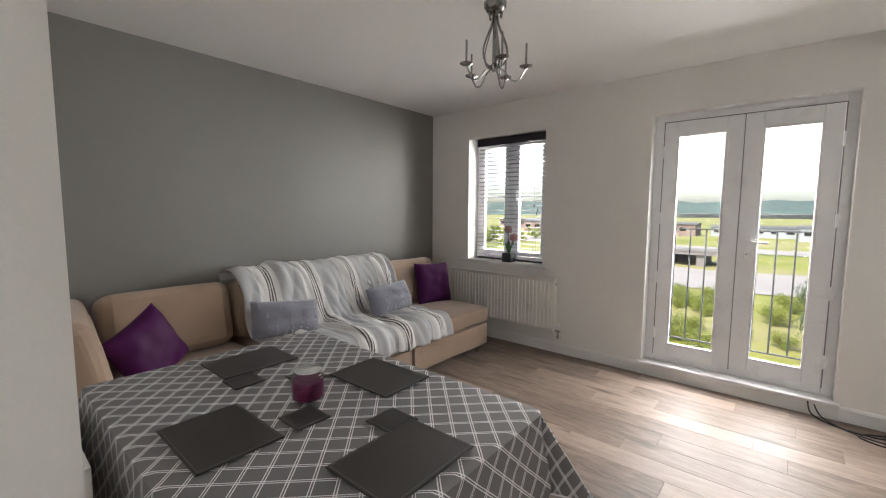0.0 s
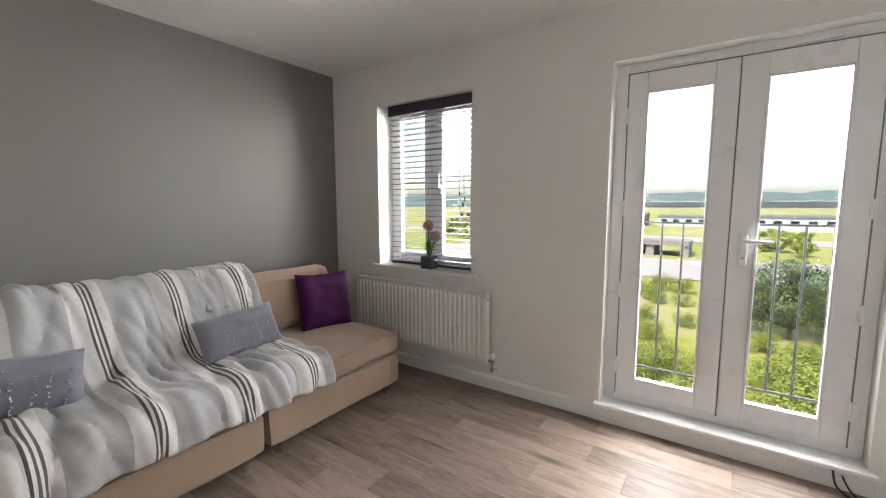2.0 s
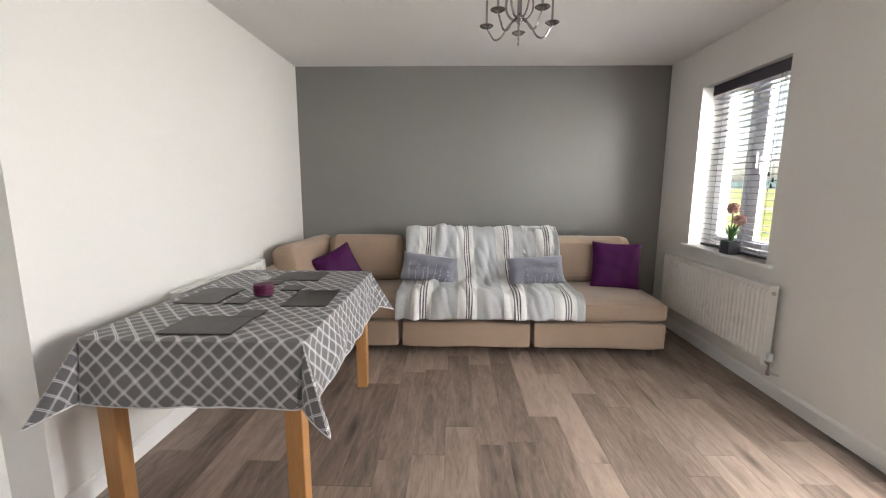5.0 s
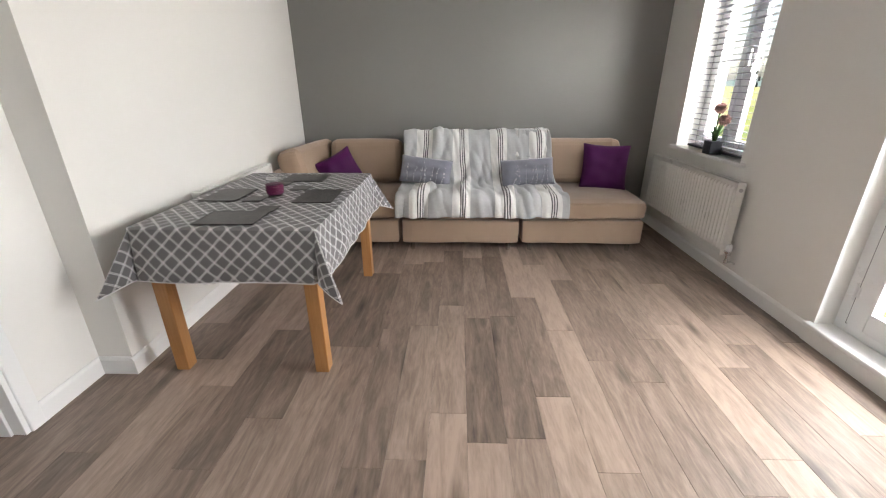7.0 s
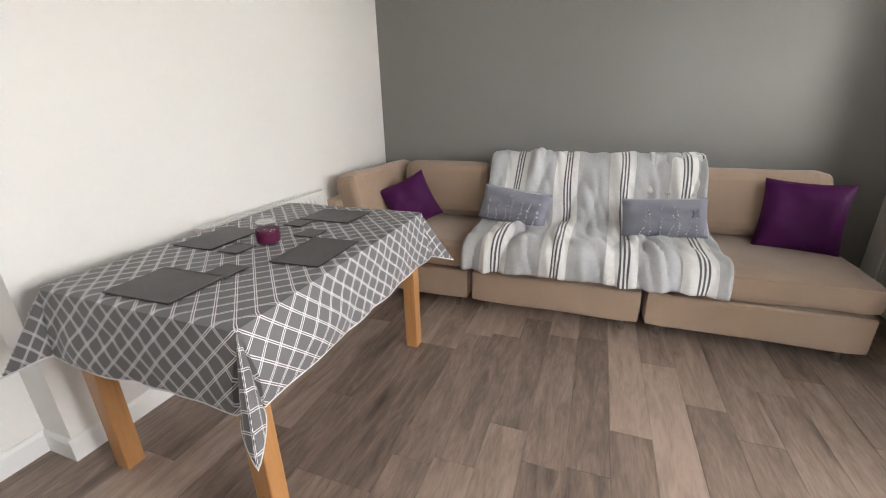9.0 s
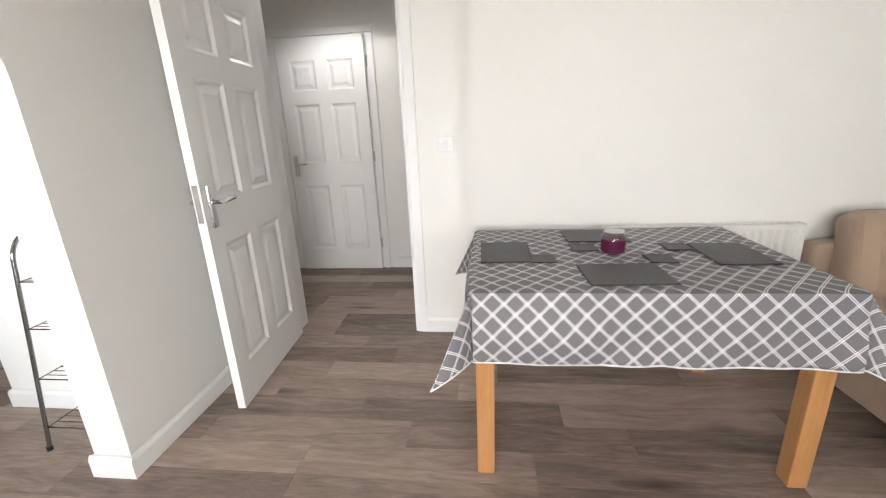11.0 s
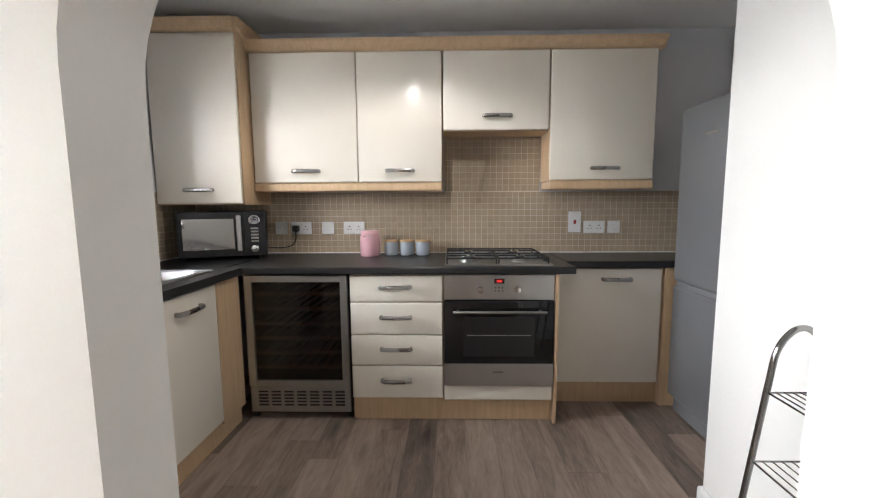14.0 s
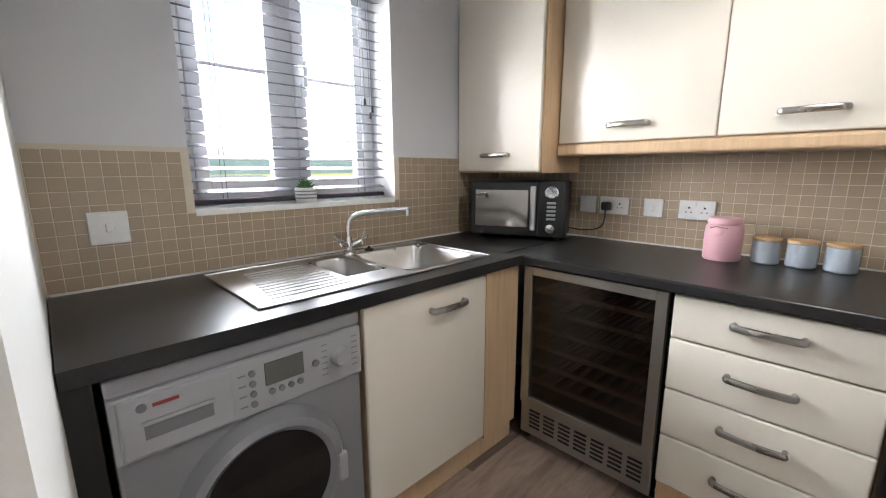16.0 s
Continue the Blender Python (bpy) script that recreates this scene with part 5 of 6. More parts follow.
pd = part("porthole", lathe([(0.163, 0.0), (0.166, 0.03), (0.184, 0.046), (0.205, 0.04), (0.222, 0.012), (0.225, 0.0)], ((wx0 + wx1) / 2, wy, 0.425), n=48, axis=axd), SILVER, wm, "silver porthole door ring", True)
part("door_glass", lathe([(0.0, -0.02), (0.10, -0.012), (0.148, 0.008), (0.168, 0.034)], ((wx0 + wx1) / 2, wy, 0.425), n=40, axis=axd), BLACK_GLASS, pd, "dark glass bowl", True)
part("door_latch", box(wx1 - 0.115, wx1 - 0.085, wy - 0.05, wy - 0.03, 0.35, 0.44, 0.006), WM_WHITE, pd)
for xx in (wx0 + 0.05, wx1 - 0.05):
    part("foot", rod((xx, wy + 0.05, 0), (xx, wy + 0.05, 0.02), 0.02), BLACK, wm)
# black block in the gap by the washing machine, its shade put into the colour
tagged(structure("filler_piece", box(AX1, 1.06, 3.05, NY, 0.0, 0.868), BLACK), "black block standing in for the dark gap beside the washing machine")

# worktops
wt_ = thing("worktop", (2.4, 3.3, 0.87), "black speckled laminate worktop in an L shape", "worktop")
SX0, SX1, SY0, SY1 = 1.41, 2.37, 3.075, 3.565
part("slab", box(2.485, KX, 1.14, 3.075, 0.87, 0.91, 0.008, seg=3), WORKTOP, wt_)
for q in ((AX1 + 0.004, SX0 + 0.02, 2.985, NY), (SX1 - 0.02, 2.492, 2.985, NY), (2.492, KX, 3.077, NY), (SX0 + 0.02, SX1 - 0.02, 2.985, SY0 + 0.02), (SX0 + 0.02, SX1 - 0.02, SY1 - 0.02, NY)):
    part("slab", box(*q, 0.87, 0.91, 0.001), WORKTOP, wt_)
part("slab", box(2.70, KX, 0.20, 1.137, 0.87, 0.91, 0.008, seg=3), WORKTOP, wt_)
for b_ in (box(KX - 0.012, KX - 0.004, 0.2, NY, 0.910, 0.916), box(AX1 + 0.01, KX, NY - 0.012, NY - 0.004, 0.910, 0.916)):
    structure("trim", b_, SOCKET, "white sealant bead along the worktop")

# sink
sn = thing("sink", (1.9, 3.3, 0.91), "stainless steel one and a half bowl sink with drainer", "sink")


def bowl(x0, x1, y0, y1, depth, r=0.05):
    bm = bmesh.new()
    rings = []
    for inset, z in ((0, 0.913), (0.006, 0.905), (0.012, 0.91 - depth * 0.8), (0.04, 0.91 - depth)):
        ring_ = []
        for cx, cy, a0 in ((x1 - r, y1 - r, 0), (x0 + r, y1 - r, 90), (x0 + r, y0 + r, 180), (x1 - r, y0 + r, 270)):
            for k in range(6):
                a = radians(a0 + 18 * k)
                rr = max(r - inset * 0.3, 0.01)
                ring_.append(bm.verts.new((cx + math.cos(a) * rr - inset * math.copysign(0.7, math.cos(a) + 1e-9) * (abs(cx - (x0 + x1) / 2) > 0), cy + math.sin(a) * rr - inset * math.copysign(0.7, math.sin(a) + 1e-9), z)))
        rings.append(ring_)
    for a, b in zip(rings, rings[1:]):
        for k in range(24):
            bm.faces.new((a[k], b[k], b[(k + 1) % 24], a[(k + 1) % 24]))
    bm.faces.new(rings[-1])
    bmesh.ops.recalc_face_normals(bm, faces=bm.faces[:])
    for f_ in bm.faces:
        f_.normal_flip()
    return bm


B1, B2 = (1.955, 2.335, 3.12, 3.50), (1.755, 1.925, 3.20, 3.50)
bm = box(SX0, B2[0], SY0, SY1, 0.909, 0.914, 0.002)
box(B2[0], SX1, SY0, B1[2], 0.909, 0.914, 0, bm)
box(B2[0], SX1, B1[3], SY1, 0.909, 0.914, 0, bm)
box(B2[1], B1[0], B1[2], B1[3], 0.909, 0.914, 0, bm)
box(B1[1], SX1, B1[2], B1[3], 0.909, 0.914, 0, bm)
box(B2[0], B2[1], B1[2], B2[2], 0.909, 0.914, 0, bm)
part("deck", bm, SINK_STEEL, sn)
bm = tube([(SX0, SY0, 0.914), (SX1, SY0, 0.914), (SX1, SY1, 0.914), (SX0, SY1, 0.914), (SX0, SY0, 0.914)], 0.004)
part("rim", bm, SINK_STEEL, sn, "", True)
part("bowl", bowl(*B1, 0.17), SINK_STEEL, sn, "main bowl", True)
part("bowl", bowl(*B2, 0.10, 0.045), SINK_STEEL, sn, "half bowl", True)
for k in range(11):
    yy = 3.13 + k * 0.034
    part("drainer_ridge", box(SX0 + 0.06 + 0.004 * k, B2[0] - 0.03, yy, yy + 0.012, 0.913, 0.9175, 0.002), SINK_STEEL, sn)
for bx, by, bz in (((B1[0] + B1[1]) / 2, (B1[2] + B1[3]) / 2, 0.741), ((B2[0] + B2[1]) / 2, (B2[2] + B2[3]) / 2, 0.811)):
    part("waste", lathe([(0.035, 0), (0.033, 0.004), (0.012, 0.003), (0.0, 0.002)], (bx, by, bz), n=20), CHROME, sn, "", True)
tp = thing("mixer_tap", (1.97, 3.53, 0.914), "chrome swan-neck mixer tap with crosshead handles", "tap")
TXX, TYY = 1.965, 3.525
part("body", lathe([(0.03, 0), (0.028, 0.012), (0.018, 0.02), (0.018, 0.06), (0.014, 0.075)], (TXX, TYY, 0.914), n=18), CHROME, tp, "", True)
part("spout", tube(smooth_path([(TXX, TYY, 0.97), (TXX + 0.002, TYY, 1.05), (TXX + 0.03, TYY - 0.03, 1.085), (TXX + 0.09, TYY - 0.10, 1.10), (TXX + 0.17, TYY - 0.20, 1.112)], 6), 0.011, n=12), CHROME, tp, "", True)
part("nozzle", rod((TXX + 0.168, TYY - 0.197, 1.115), (TXX + 0.168, TYY - 0.197, 1.085), 0.012), CHROME, tp, "", True)
for s in (-1, 1):
    bm = rod((TXX, TYY, 0.95), (TXX + s * 0.05, TYY - 0.015, 0.972), 0.011)
    part("valve_arm", bm, CHROME, tp, "", True)
    bm = bmesh.new()
    for k in range(4):
        a = k * math.pi / 2 + 0.4
        rod((TXX + s * 0.055, TYY - 0.017, 0.976), (TXX + s * 0.062 + math.cos(a) * 0.012 * s, TYY - 0.02 + math.sin(a) * 0.027, 0.98 + math.cos(a) * 0.027), 0.006, bm)
    part("crosshead", bm, CHROME, tp, "", True)
br_ = thing("sink_plug", (2.07, 3.53, 0.914), "black rubber sink plug behind the tap", "plug")
part("plug", lathe([(0.02, 0), (0.022, 0.006), (0.008, 0.012), (0.004, 0.02)], (2.075, 3.535, 0.914), n=16), BLACK, br_)

# hob
hb = thing("gas_hob", (2.8, 1.55, 0.91), "four-burner stainless steel gas hob with black pan supports", "hob")
part("plate", box(2.53, 3.04, 1.255, 1.86, 0.9095, 0.919, 0.004), STEEL, hb)
for bx, by, rr in ((2.66, 1.72, 0.045), (2.66, 1.43, 0.032), (2.90, 1.72, 0.032), (2.90, 1.43, 0.04)):
    part("burner", lathe([(rr + 0.012, 0), (rr + 0.01, 0.008), (rr, 0.01), (rr, 0.016), (rr * 0.6, 0.02), (0, 0.021)], (bx, by, 0.918), n=22), STEEL, hb, "", True)
    part("burner_cap", lathe([(rr * 0.7, 0.018), (rr * 0.72, 0.024), (rr * 0.5, 0.027), (0, 0.027)], (bx, by, 0.918), n=22), IRON, hb, "", True)
for y0_, y1_ in ((1.565, 1.85), (1.275, 1.56)):
    bm = bmesh.new()
    for xx in (2.545, 2.78, 3.025):
        box(xx, xx + 0.008, y0_, y1_, 0.945, 0.955, 0.002, bm)
    for yy in (y0_, y1_ - 0.008):
        box(2.545, 3.033, yy, yy + 0.008, 0.945, 0.955, 0.002, bm)
        for xx in (2.546, 3.024):
            box(xx, xx + 0.008, yy, yy + 0.008, 0.918, 0.95, 0, bm)
    ym_ = (y0_ + y1_) / 2
    for xx in (2.66, 2.90):
        box(xx - 0.004, xx + 0.004, y0_, ym_ - 0.025, 0.947, 0.957, 0.001, bm)
        box(xx - 0.004, xx + 0.004, ym_ + 0.025, y1_, 0.947, 0.957, 0.001, bm)
        box(xx - 0.11, xx - 0.03, ym_ - 0.004, ym_ + 0.004, 0.947, 0.957, 0.001, bm)
        box(xx + 0.03, xx + 0.11, ym_ - 0.004, ym_ + 0.004, 0.947, 0.957, 0.001, bm)
    part("pan_support", bm, IRON, hb, "black cast pan support")
for k in range(4):
    part("knob", lathe([(0.018, 0), (0.016, 0.018), (0.0, 0.02)], (2.66 + k * 0.075, 1.272, 0.919), n=16), BLACK, hb, "", True)


# wall cabinets
def wall_cabinet(label, y0, y1, z0, z1, doors, pelmet=True, depth=None):
    w = thing("wall_cabinet", (3.0, (y0 + y1) / 2, z0), label, "cabinet", "wall units")
    part("carcass", box(UX + 0.022, KX, y0, y1, z0 - 0.004, z1, 0.001), BEECH, w)
    for a, b, hy in doors:
        front(w, "door", (UX, a + 0.002, z0), (UX + 0.02, b - 0.002, z1), (UX, hy, z0 + 0.07 if z1 - z0 > 0.6 else z0 + 0.085))
    if pelmet:
        part("pelmet", box(UX - 0.012, KX - 0.02, y0 + 0.001, y1 - 0.001, z0 - 0.058, z0 - 0.006, 0.012, seg=3), BEECH, w, "pale beech pelmet")
    return w


wall_cabinet("cream double-door wall cabinet over the worktop", 1.878, 3.08, 1.395, 2.19, ((1.878, 2.413, 2.145), (2.413, 3.08, 2.745)))
wall_cabinet("cream lift-up wall cabinet over the hob", 1.21, 1.872, 1.712, 2.19, ((1.21, 1.872, 1.535),), False)
wall_cabinet("cream single wall cabinet beside the fridge", 0.555, 1.205, 1.402, 2.19, ((0.555, 1.205, 0.86),))


def cornice(a, b, out, z, name="cornice"):
    bm = bmesh.new()
    a, b, o = Vector((*a, z)), Vector((*b, z)), Vector((*out, 0))
    prof = [(-0.05, 0), (0.0, 0), (0.012, 0.008), (0.02, 0.022), (0.042, 0.048), (0.048, 0.062), (-0.05, 0.062)]
    ends = [[bm.verts.new(p + o * u + Vector((0, 0, h))) for u, h in prof] for p in (a, b)]
    for k in range(7):
        bm.faces.new((ends[0][k], ends[0][(k + 1) % 7], ends[1][(k + 1) % 7], ends[1][k]))
    bm.faces.new(ends[0])
    bm.faces.new(ends[1][::-1])
    bmesh.ops.recalc_face_normals(bm, faces=bm.faces[:])
    structure(name, bm, BEECH, "pale beech cornice along the wall cabinets")


cornice((UX, 0.52), (UX, 3.09), (-1, 0), 2.192)
cornice((UX - 0.03, 0.556), (KX, 0.556), (0, -1), 2.193)
tu = thing("corner_cabinet", (2.95, 3.35, 1.26), "taller cream corner wall cabinet beside the window", "cabinet", "wall units")
part("carcass", box(2.775, KX, 3.088, NY, 1.256, 2.262, 0.001), BEECH, tu)
front(tu, "door", (2.752, 3.092, 1.262), (2.772, NY - 0.01, 2.258), (2.752, 3.35, 1.345))
cornice((2.752, 3.07), (2.752, NY), (-1, 0), 2.262)
cornice((2.715, 3.09), (KX, 3.09), (0, -1), 2.263)
part("flue", rod((2.95, 3.40, 2.26), (2.95, 3.40, H), 0.05, n=20), SOCKET, tu, "white flue pipe", True)

# fridge freezer, rack
fr = thing("fridge_freezer", (2.4, 0.2, 0), "tall silver fridge freezer with recessed door grips", "fridge")
part("body", box(2.09, 2.69, SY + 0.03, 0.44, 0.02, 1.775, 0.01), FRIDGE, fr)
for z0_, z1_ in ((0.10, 0.772), (0.80, 1.775)):
    part("door", box(2.09, 2.69, 0.442, 0.512, z0_, z1_, 0.02, seg=4), FRIDGE, fr, "", True)
bm = box(2.12, 2.665, 0.44, 0.503, 0.77, 0.80, 0.004)
part("grip", bm, GREY_PRINT, fr, "dark recessed grip")
part("badge", box(2.36, 2.46, 0.512, 0.514, 1.60, 1.612), CHROME, fr)
part("kickplate", box(2.10, 2.68, 0.44, 0.47, 0.0, 0.095), GREY_PRINT, fr)

rk = thing("wire_rack", (1.35, 0.95, 0), "four-tier chrome wire shelf rack by the arch", "rack", "")
for xx in (1.36, 1.10):
    pa = smooth_path([(xx, 1.065, 0.0), (xx, 1.01, 0.4), (xx, 0.962, 0.76), (xx, 0.945, 0.86), (xx, 0.905, 0.915), (xx, 0.86, 0.915), (xx, 0.828, 0.86), (xx, 0.822, 0.74), (xx, 0.818, 0.4), (xx, 0.816, 0.0)], 6)
    part("end_frame", tube(pa, 0.0085, n=10), DARK_CHROME, rk, "bent chrome tube end frame", True)
for k, z in enumerate((0.10, 0.32, 0.54, 0.74)):
    yf = 1.055 - z * 0.128
    y0_ = 0.825
    x0_, x1_ = 1.10, 1.36
    bm = rod((x0_, y0_, z), (x1_, y0_, z), 0.003, n=6)
    rod((x0_, yf, z), (x1_, yf, z), 0.003, bm, 6)
    rod((x0_, y0_, z), (x0_, yf, z), 0.003, bm, 6)
    rod((x1_, y0_, z), (x1_, yf, z), 0.003, bm, 6)
    for j in range(1, 6):
        yy = y0_ + (yf - y0_) * j / 6
        rod((x0_, yy, z), (x1_, yy, z), 0.002, bm, 5)
    part("shelf", bm, DARK_CHROME, rk, "chrome wire shelf")
for p in ((1.36, 1.065), (1.10, 1.065)):
    part("foot", rod((p[0], p[1], 0), (p[0], p[1], 0.02), 0.012), BLACK, rk)

# things on the worktop
mw = thing("microwave", (2.97, 3.36, 0.91), "black microwave oven with steel handle in the corner", "microwave")
M = pose(2.985, 3.33, 0.925, 0, 0, -45 - 22) @ Matrix.Scale(1.13, 4)


def mput(nm, bm, mm, parent=None, label=""):
    bmesh.ops.transform(bm, matrix=M, verts=bm.verts[:])
    return part(nm, bm, mm, parent or mw, label)


mput("body", box(-0.22, 0.22, -0.15, 0.15, 0, 0.255, 0.006), BLACK)
md = mput("door", box(-0.22, 0.10, -0.172, -0.151, 0.004, 0.252, 0.004), BLACK, None, "black door with mirrored window")
mput("window", box(-0.195, 0.055, -0.1735, -0.1715, 0.045, 0.215), mat("mirrored_window", (0.30, 0.28, 0.26), 0.08, 1.0, var=0.03), md)
mput("handle", box(0.070, 0.094, -0.205, -0.185, 0.035, 0.235, 0.006), STEEL, md)
mput("handle_post", box(0.076, 0.088, -0.19, -0.17, 0.05, 0.22), STEEL, md)
mput("control_panel", box(0.102, 0.22, -0.172, -0.151, 0.004, 0.252, 0.004), BLACK)
mput("dial_ring", lathe([(0.030, 0), (0.030, 0.006), (0.024, 0.008), (0.024, 0.0)], (0.16, -0.172, 0.205), axis=pose(0, 0, 0, 90, 0, 0)), CHROME)
mput("knob", lathe([(0.022, 0), (0.02, 0.02), (0.0, 0.022)], (0.16, -0.172, 0.045), axis=pose(0, 0, 0, 90, 0, 0)), CHROME)
for k in range(5):
    mput("button", box(0.14, 0.18, -0.176, -0.171, 0.082 + k * 0.018, 0.092 + k * 0.018, 0.002), STEEL)
for a in (-0.18, 0.18):
    for b in (-0.12, 0.12):
        mput("foot", rod((a, b, -0.015), (a, b, 0.0), 0.014), BLACK)

pk = thing("storage_canister", (2.985, 2.36, 0.91), "pink enamel storage canister with lid", "canister")
part("body", lathe([(0.062, 0), (0.066, 0.006), (0.067, 0.10), (0.064, 0.135), (0.056, 0.145)], (2.99, 2.365, 0.911), n=32), PINK, pk, "", True)
part("lid", lathe([(0.056, 0.145), (0.060, 0.147), (0.060, 0.162), (0.054, 0.170), (0.0, 0.172)], (2.99, 2.365, 0.911), n=32), PINK, pk, "", True)
bm = bmesh.new()
bmesh.ops.create_icosphere(bm, subdivisions=2, radius=0.019, matrix=pose(2.926, 2.372, 1.03) @ Matrix.Diagonal((0.3, 1, 1, 1)))
part("heart", bm, PINK, pk, "small raised heart plaque", True)
part("wire_bail", tube([(2.922, 2.34, 1.045), (2.92, 2.372, 1.05), (2.925, 2.40, 1.043)], 0.002), CHROME, pk)
for yy in (2.228, 2.122, 2.014):
    jr = thing("ceramic_pot", (3.02, yy, 0.91), "small pale blue-grey ceramic pot with wooden lid", "canister", "worktop pots")
    part("body", lathe([(0.040, 0), (0.046, 0.006), (0.047, 0.05), (0.045, 0.088), (0.043, 0.09)], (3.025, yy, 0.911), n=28), BLUEGREY, jr, "", True)
    part("lid", lathe([(0.046, 0.09), (0.047, 0.093), (0.047, 0.1), (0.044, 0.103), (0.0, 0.103)], (3.025, yy, 0.911), n=28), CORK, jr, "pale wooden lid", True)
vp = thing("succulent_pot", (1.85, NY + 0.03, KW[2]), "small succulent in a white banded pot", "plant")
part("pot", lathe([(0.038, 0), (0.043, 0.005), (0.045, 0.06), (0.041, 0.062), (0.038, 0.05)], (1.85, NY + 0.03, KW[2] + 0.004), n=28), mat("white_pot_glaze", (0.66, 0.66, 0.66), 0.5, var=0.08, scale=40), vp, "", True)
for zz in (0.016, 0.03, 0.044):
    part("band", lathe([(0.0435, zz), (0.0452, zz + 0.001), (0.0452, zz + 0.006), (0.0435, zz + 0.007)], (1.85, NY + 0.03, KW[2] + 0.004), n=28), GREY_PRINT, vp)
bm = bmesh.new()
for k in range(26):
    a, el = k * 2.4, 0.25 + 1.1 * k / 26
    d = Vector((math.cos(a) * math.cos(el), math.sin(a) * math.cos(el), math.sin(el)))
    c = Vector((1.85, NY + 0.03, KW[2] + 0.06))
    rod(c, c + d * 0.045, 0.008, bm, 5, 0.001)
part("rosette", bm, LEAF, vp, "green succulent rosette")

for yy, w, kd, lab, cat in ((3.02, 0.086, "switch", "white single switch plate above the worktop", "light switch"), (2.88, 0.146, "socket", "white double socket with a black plug in it", "socket"), (2.69, 0.086, "switch", "white fused switch plate above the worktop", "light switch"), (2.505, 0.146, "socket", "white double socket above the worktop", "socket"), (0.83, 0.146, "socket", "white double socket beside the cooker switch", "socket"), (0.695, 0.086, "switch", "white single switch plate near the fridge", "light switch")):
    plate("wall_socket" if kd == "socket" else "switch_plate", KX - 0.008, yy, 1.09, w, 0.086, "-x", lab, kd, cat)
ck = plate("cooker_switch", KX - 0.008, 0.965, 1.125, 0.086, 0.146, "-x", "white cooker isolator switch with red rocker", "cooker", "light switch")
plate("switch_plate", 1.178, NY - 0.008, 1.10, 0.10, 0.10, "-y", "white square switch plate above the worktop", "switch", "light switch")
pg = thing("power_plug", (KX - 0.03, 2.91, 1.09), "black plug and cable of the microwave", "plug")
part("plug", box(KX - 0.055, KX - 0.019, 2.888, 2.932, 1.065, 1.108, 0.008, seg=3), BLACK, pg, "", True)
part("cable", tube(smooth_path([(KX - 0.045, 2.91, 1.067), (KX - 0.05, 2.91, 1.01), (KX - 0.05, 2.94, 0.97), (KX - 0.06, 3.02, 0.955), (KX - 0.06, 3.10, 0.96)], 6), 0.0035), BLACK, pg, "", True)

# ---- wall tiles ----
TP = 0.0424


def tile_boxes(places, place):
    vs_, fs_ = [], []
    g, d, c = 0.0012, 0.0048, 0.0010
    for u0, u1, w0, w1 in places:
        i = len(vs_)
        u0, u1, w0, w1 = u0 + g, u1 - g, w0 + g, w1 - g
        vs_ += [place(u, w, t) for t, e in ((0, 0), (d - c, 0), (d, c)) for u, w in ((u0 + e, w0 + e), (u1 - e, w0 + e), (u1 - e, w1 - e), (u0 + e, w1 - e))]
        fs_.append((i + 8, i + 9, i + 10, i + 11))
        for k in range(4):
            j = (k + 1) % 4
            fs_ += [(i + k, i + j, i + 4 + j, i + 4 + k), (i + 4 + k, i + 4 + j, i + 8 + j, i + 8 + k)]
    return vs_, fs_


def tile_grid(u0, u1, w0, w1, skip=None):
    out, w = [], w0
    while w < w1 - 0.004:
        u = u0
        while u < u1 - 0.004:
            a, b, c, d = u, min(u + TP, u1), w, min(w + TP, w1)
            if skip is None or not skip((a + b) / 2, (c + d) / 2):
                out.append((a, b, c, d))
            u += TP
        w += TP
    return out


GT = 1.335
zone = [(0.21, 3.62, 0.916, GT), (1.212, 1.87, GT, 1.705)]
back = tile_grid(*zone[0]) + tile_grid(1.212, 1.87, 0.916 + 10 * TP, 1.705)
vs_, fs_ = tile_boxes(back, lambda u, w, t: (KX - 0.002 - t, u, w))
me = bpy.data.meshes.new("tiles")
me.from_pydata(vs_, [], fs_)
me.materials.append(TILE)
bmx = bmesh.new()
bmx.from_mesh(me)
bmesh.ops.recalc_face_normals(bmx, faces=bmx.faces[:])
bmx.to_mesh(me)
bmx.free()
ob = new("tiles", me)
ob.parent = wall_ke
tagged(ob, "beige glazed mosaic tiles with pale grout", "", "", "stuff")
bm = box(KX - 0.0055, KX, 0.20, NY, 0.87, GT)
box(KX - 0.0055, KX, 1.212, 1.87, GT, 1.705, 0, bm)
structure("grout", bm, GROUT, "pale grout bed of the splashback")
win_skip = lambda u, w: KW[0] - 0.012 < u < KW[1] + 0.012 and w > KW[2] - 0.024
bm = box(AX1, KW[0], NY - 0.0055, NY, 0.87, 1.35)
box(KW[0], KW[1], NY - 0.0055, NY, 0.87, KW[2] - 0.02, 0, bm)
box(KW[1], KX, NY - 0.0055, NY, 0.87, GT, 0, bm)
structure("grout", bm, GROUT, "pale grout bed beside the kitchen window")
nw = tile_grid(AX1 + 0.004, KX - 0.01, 0.916, GT, win_skip)
cache = {}
left = []
count = 0
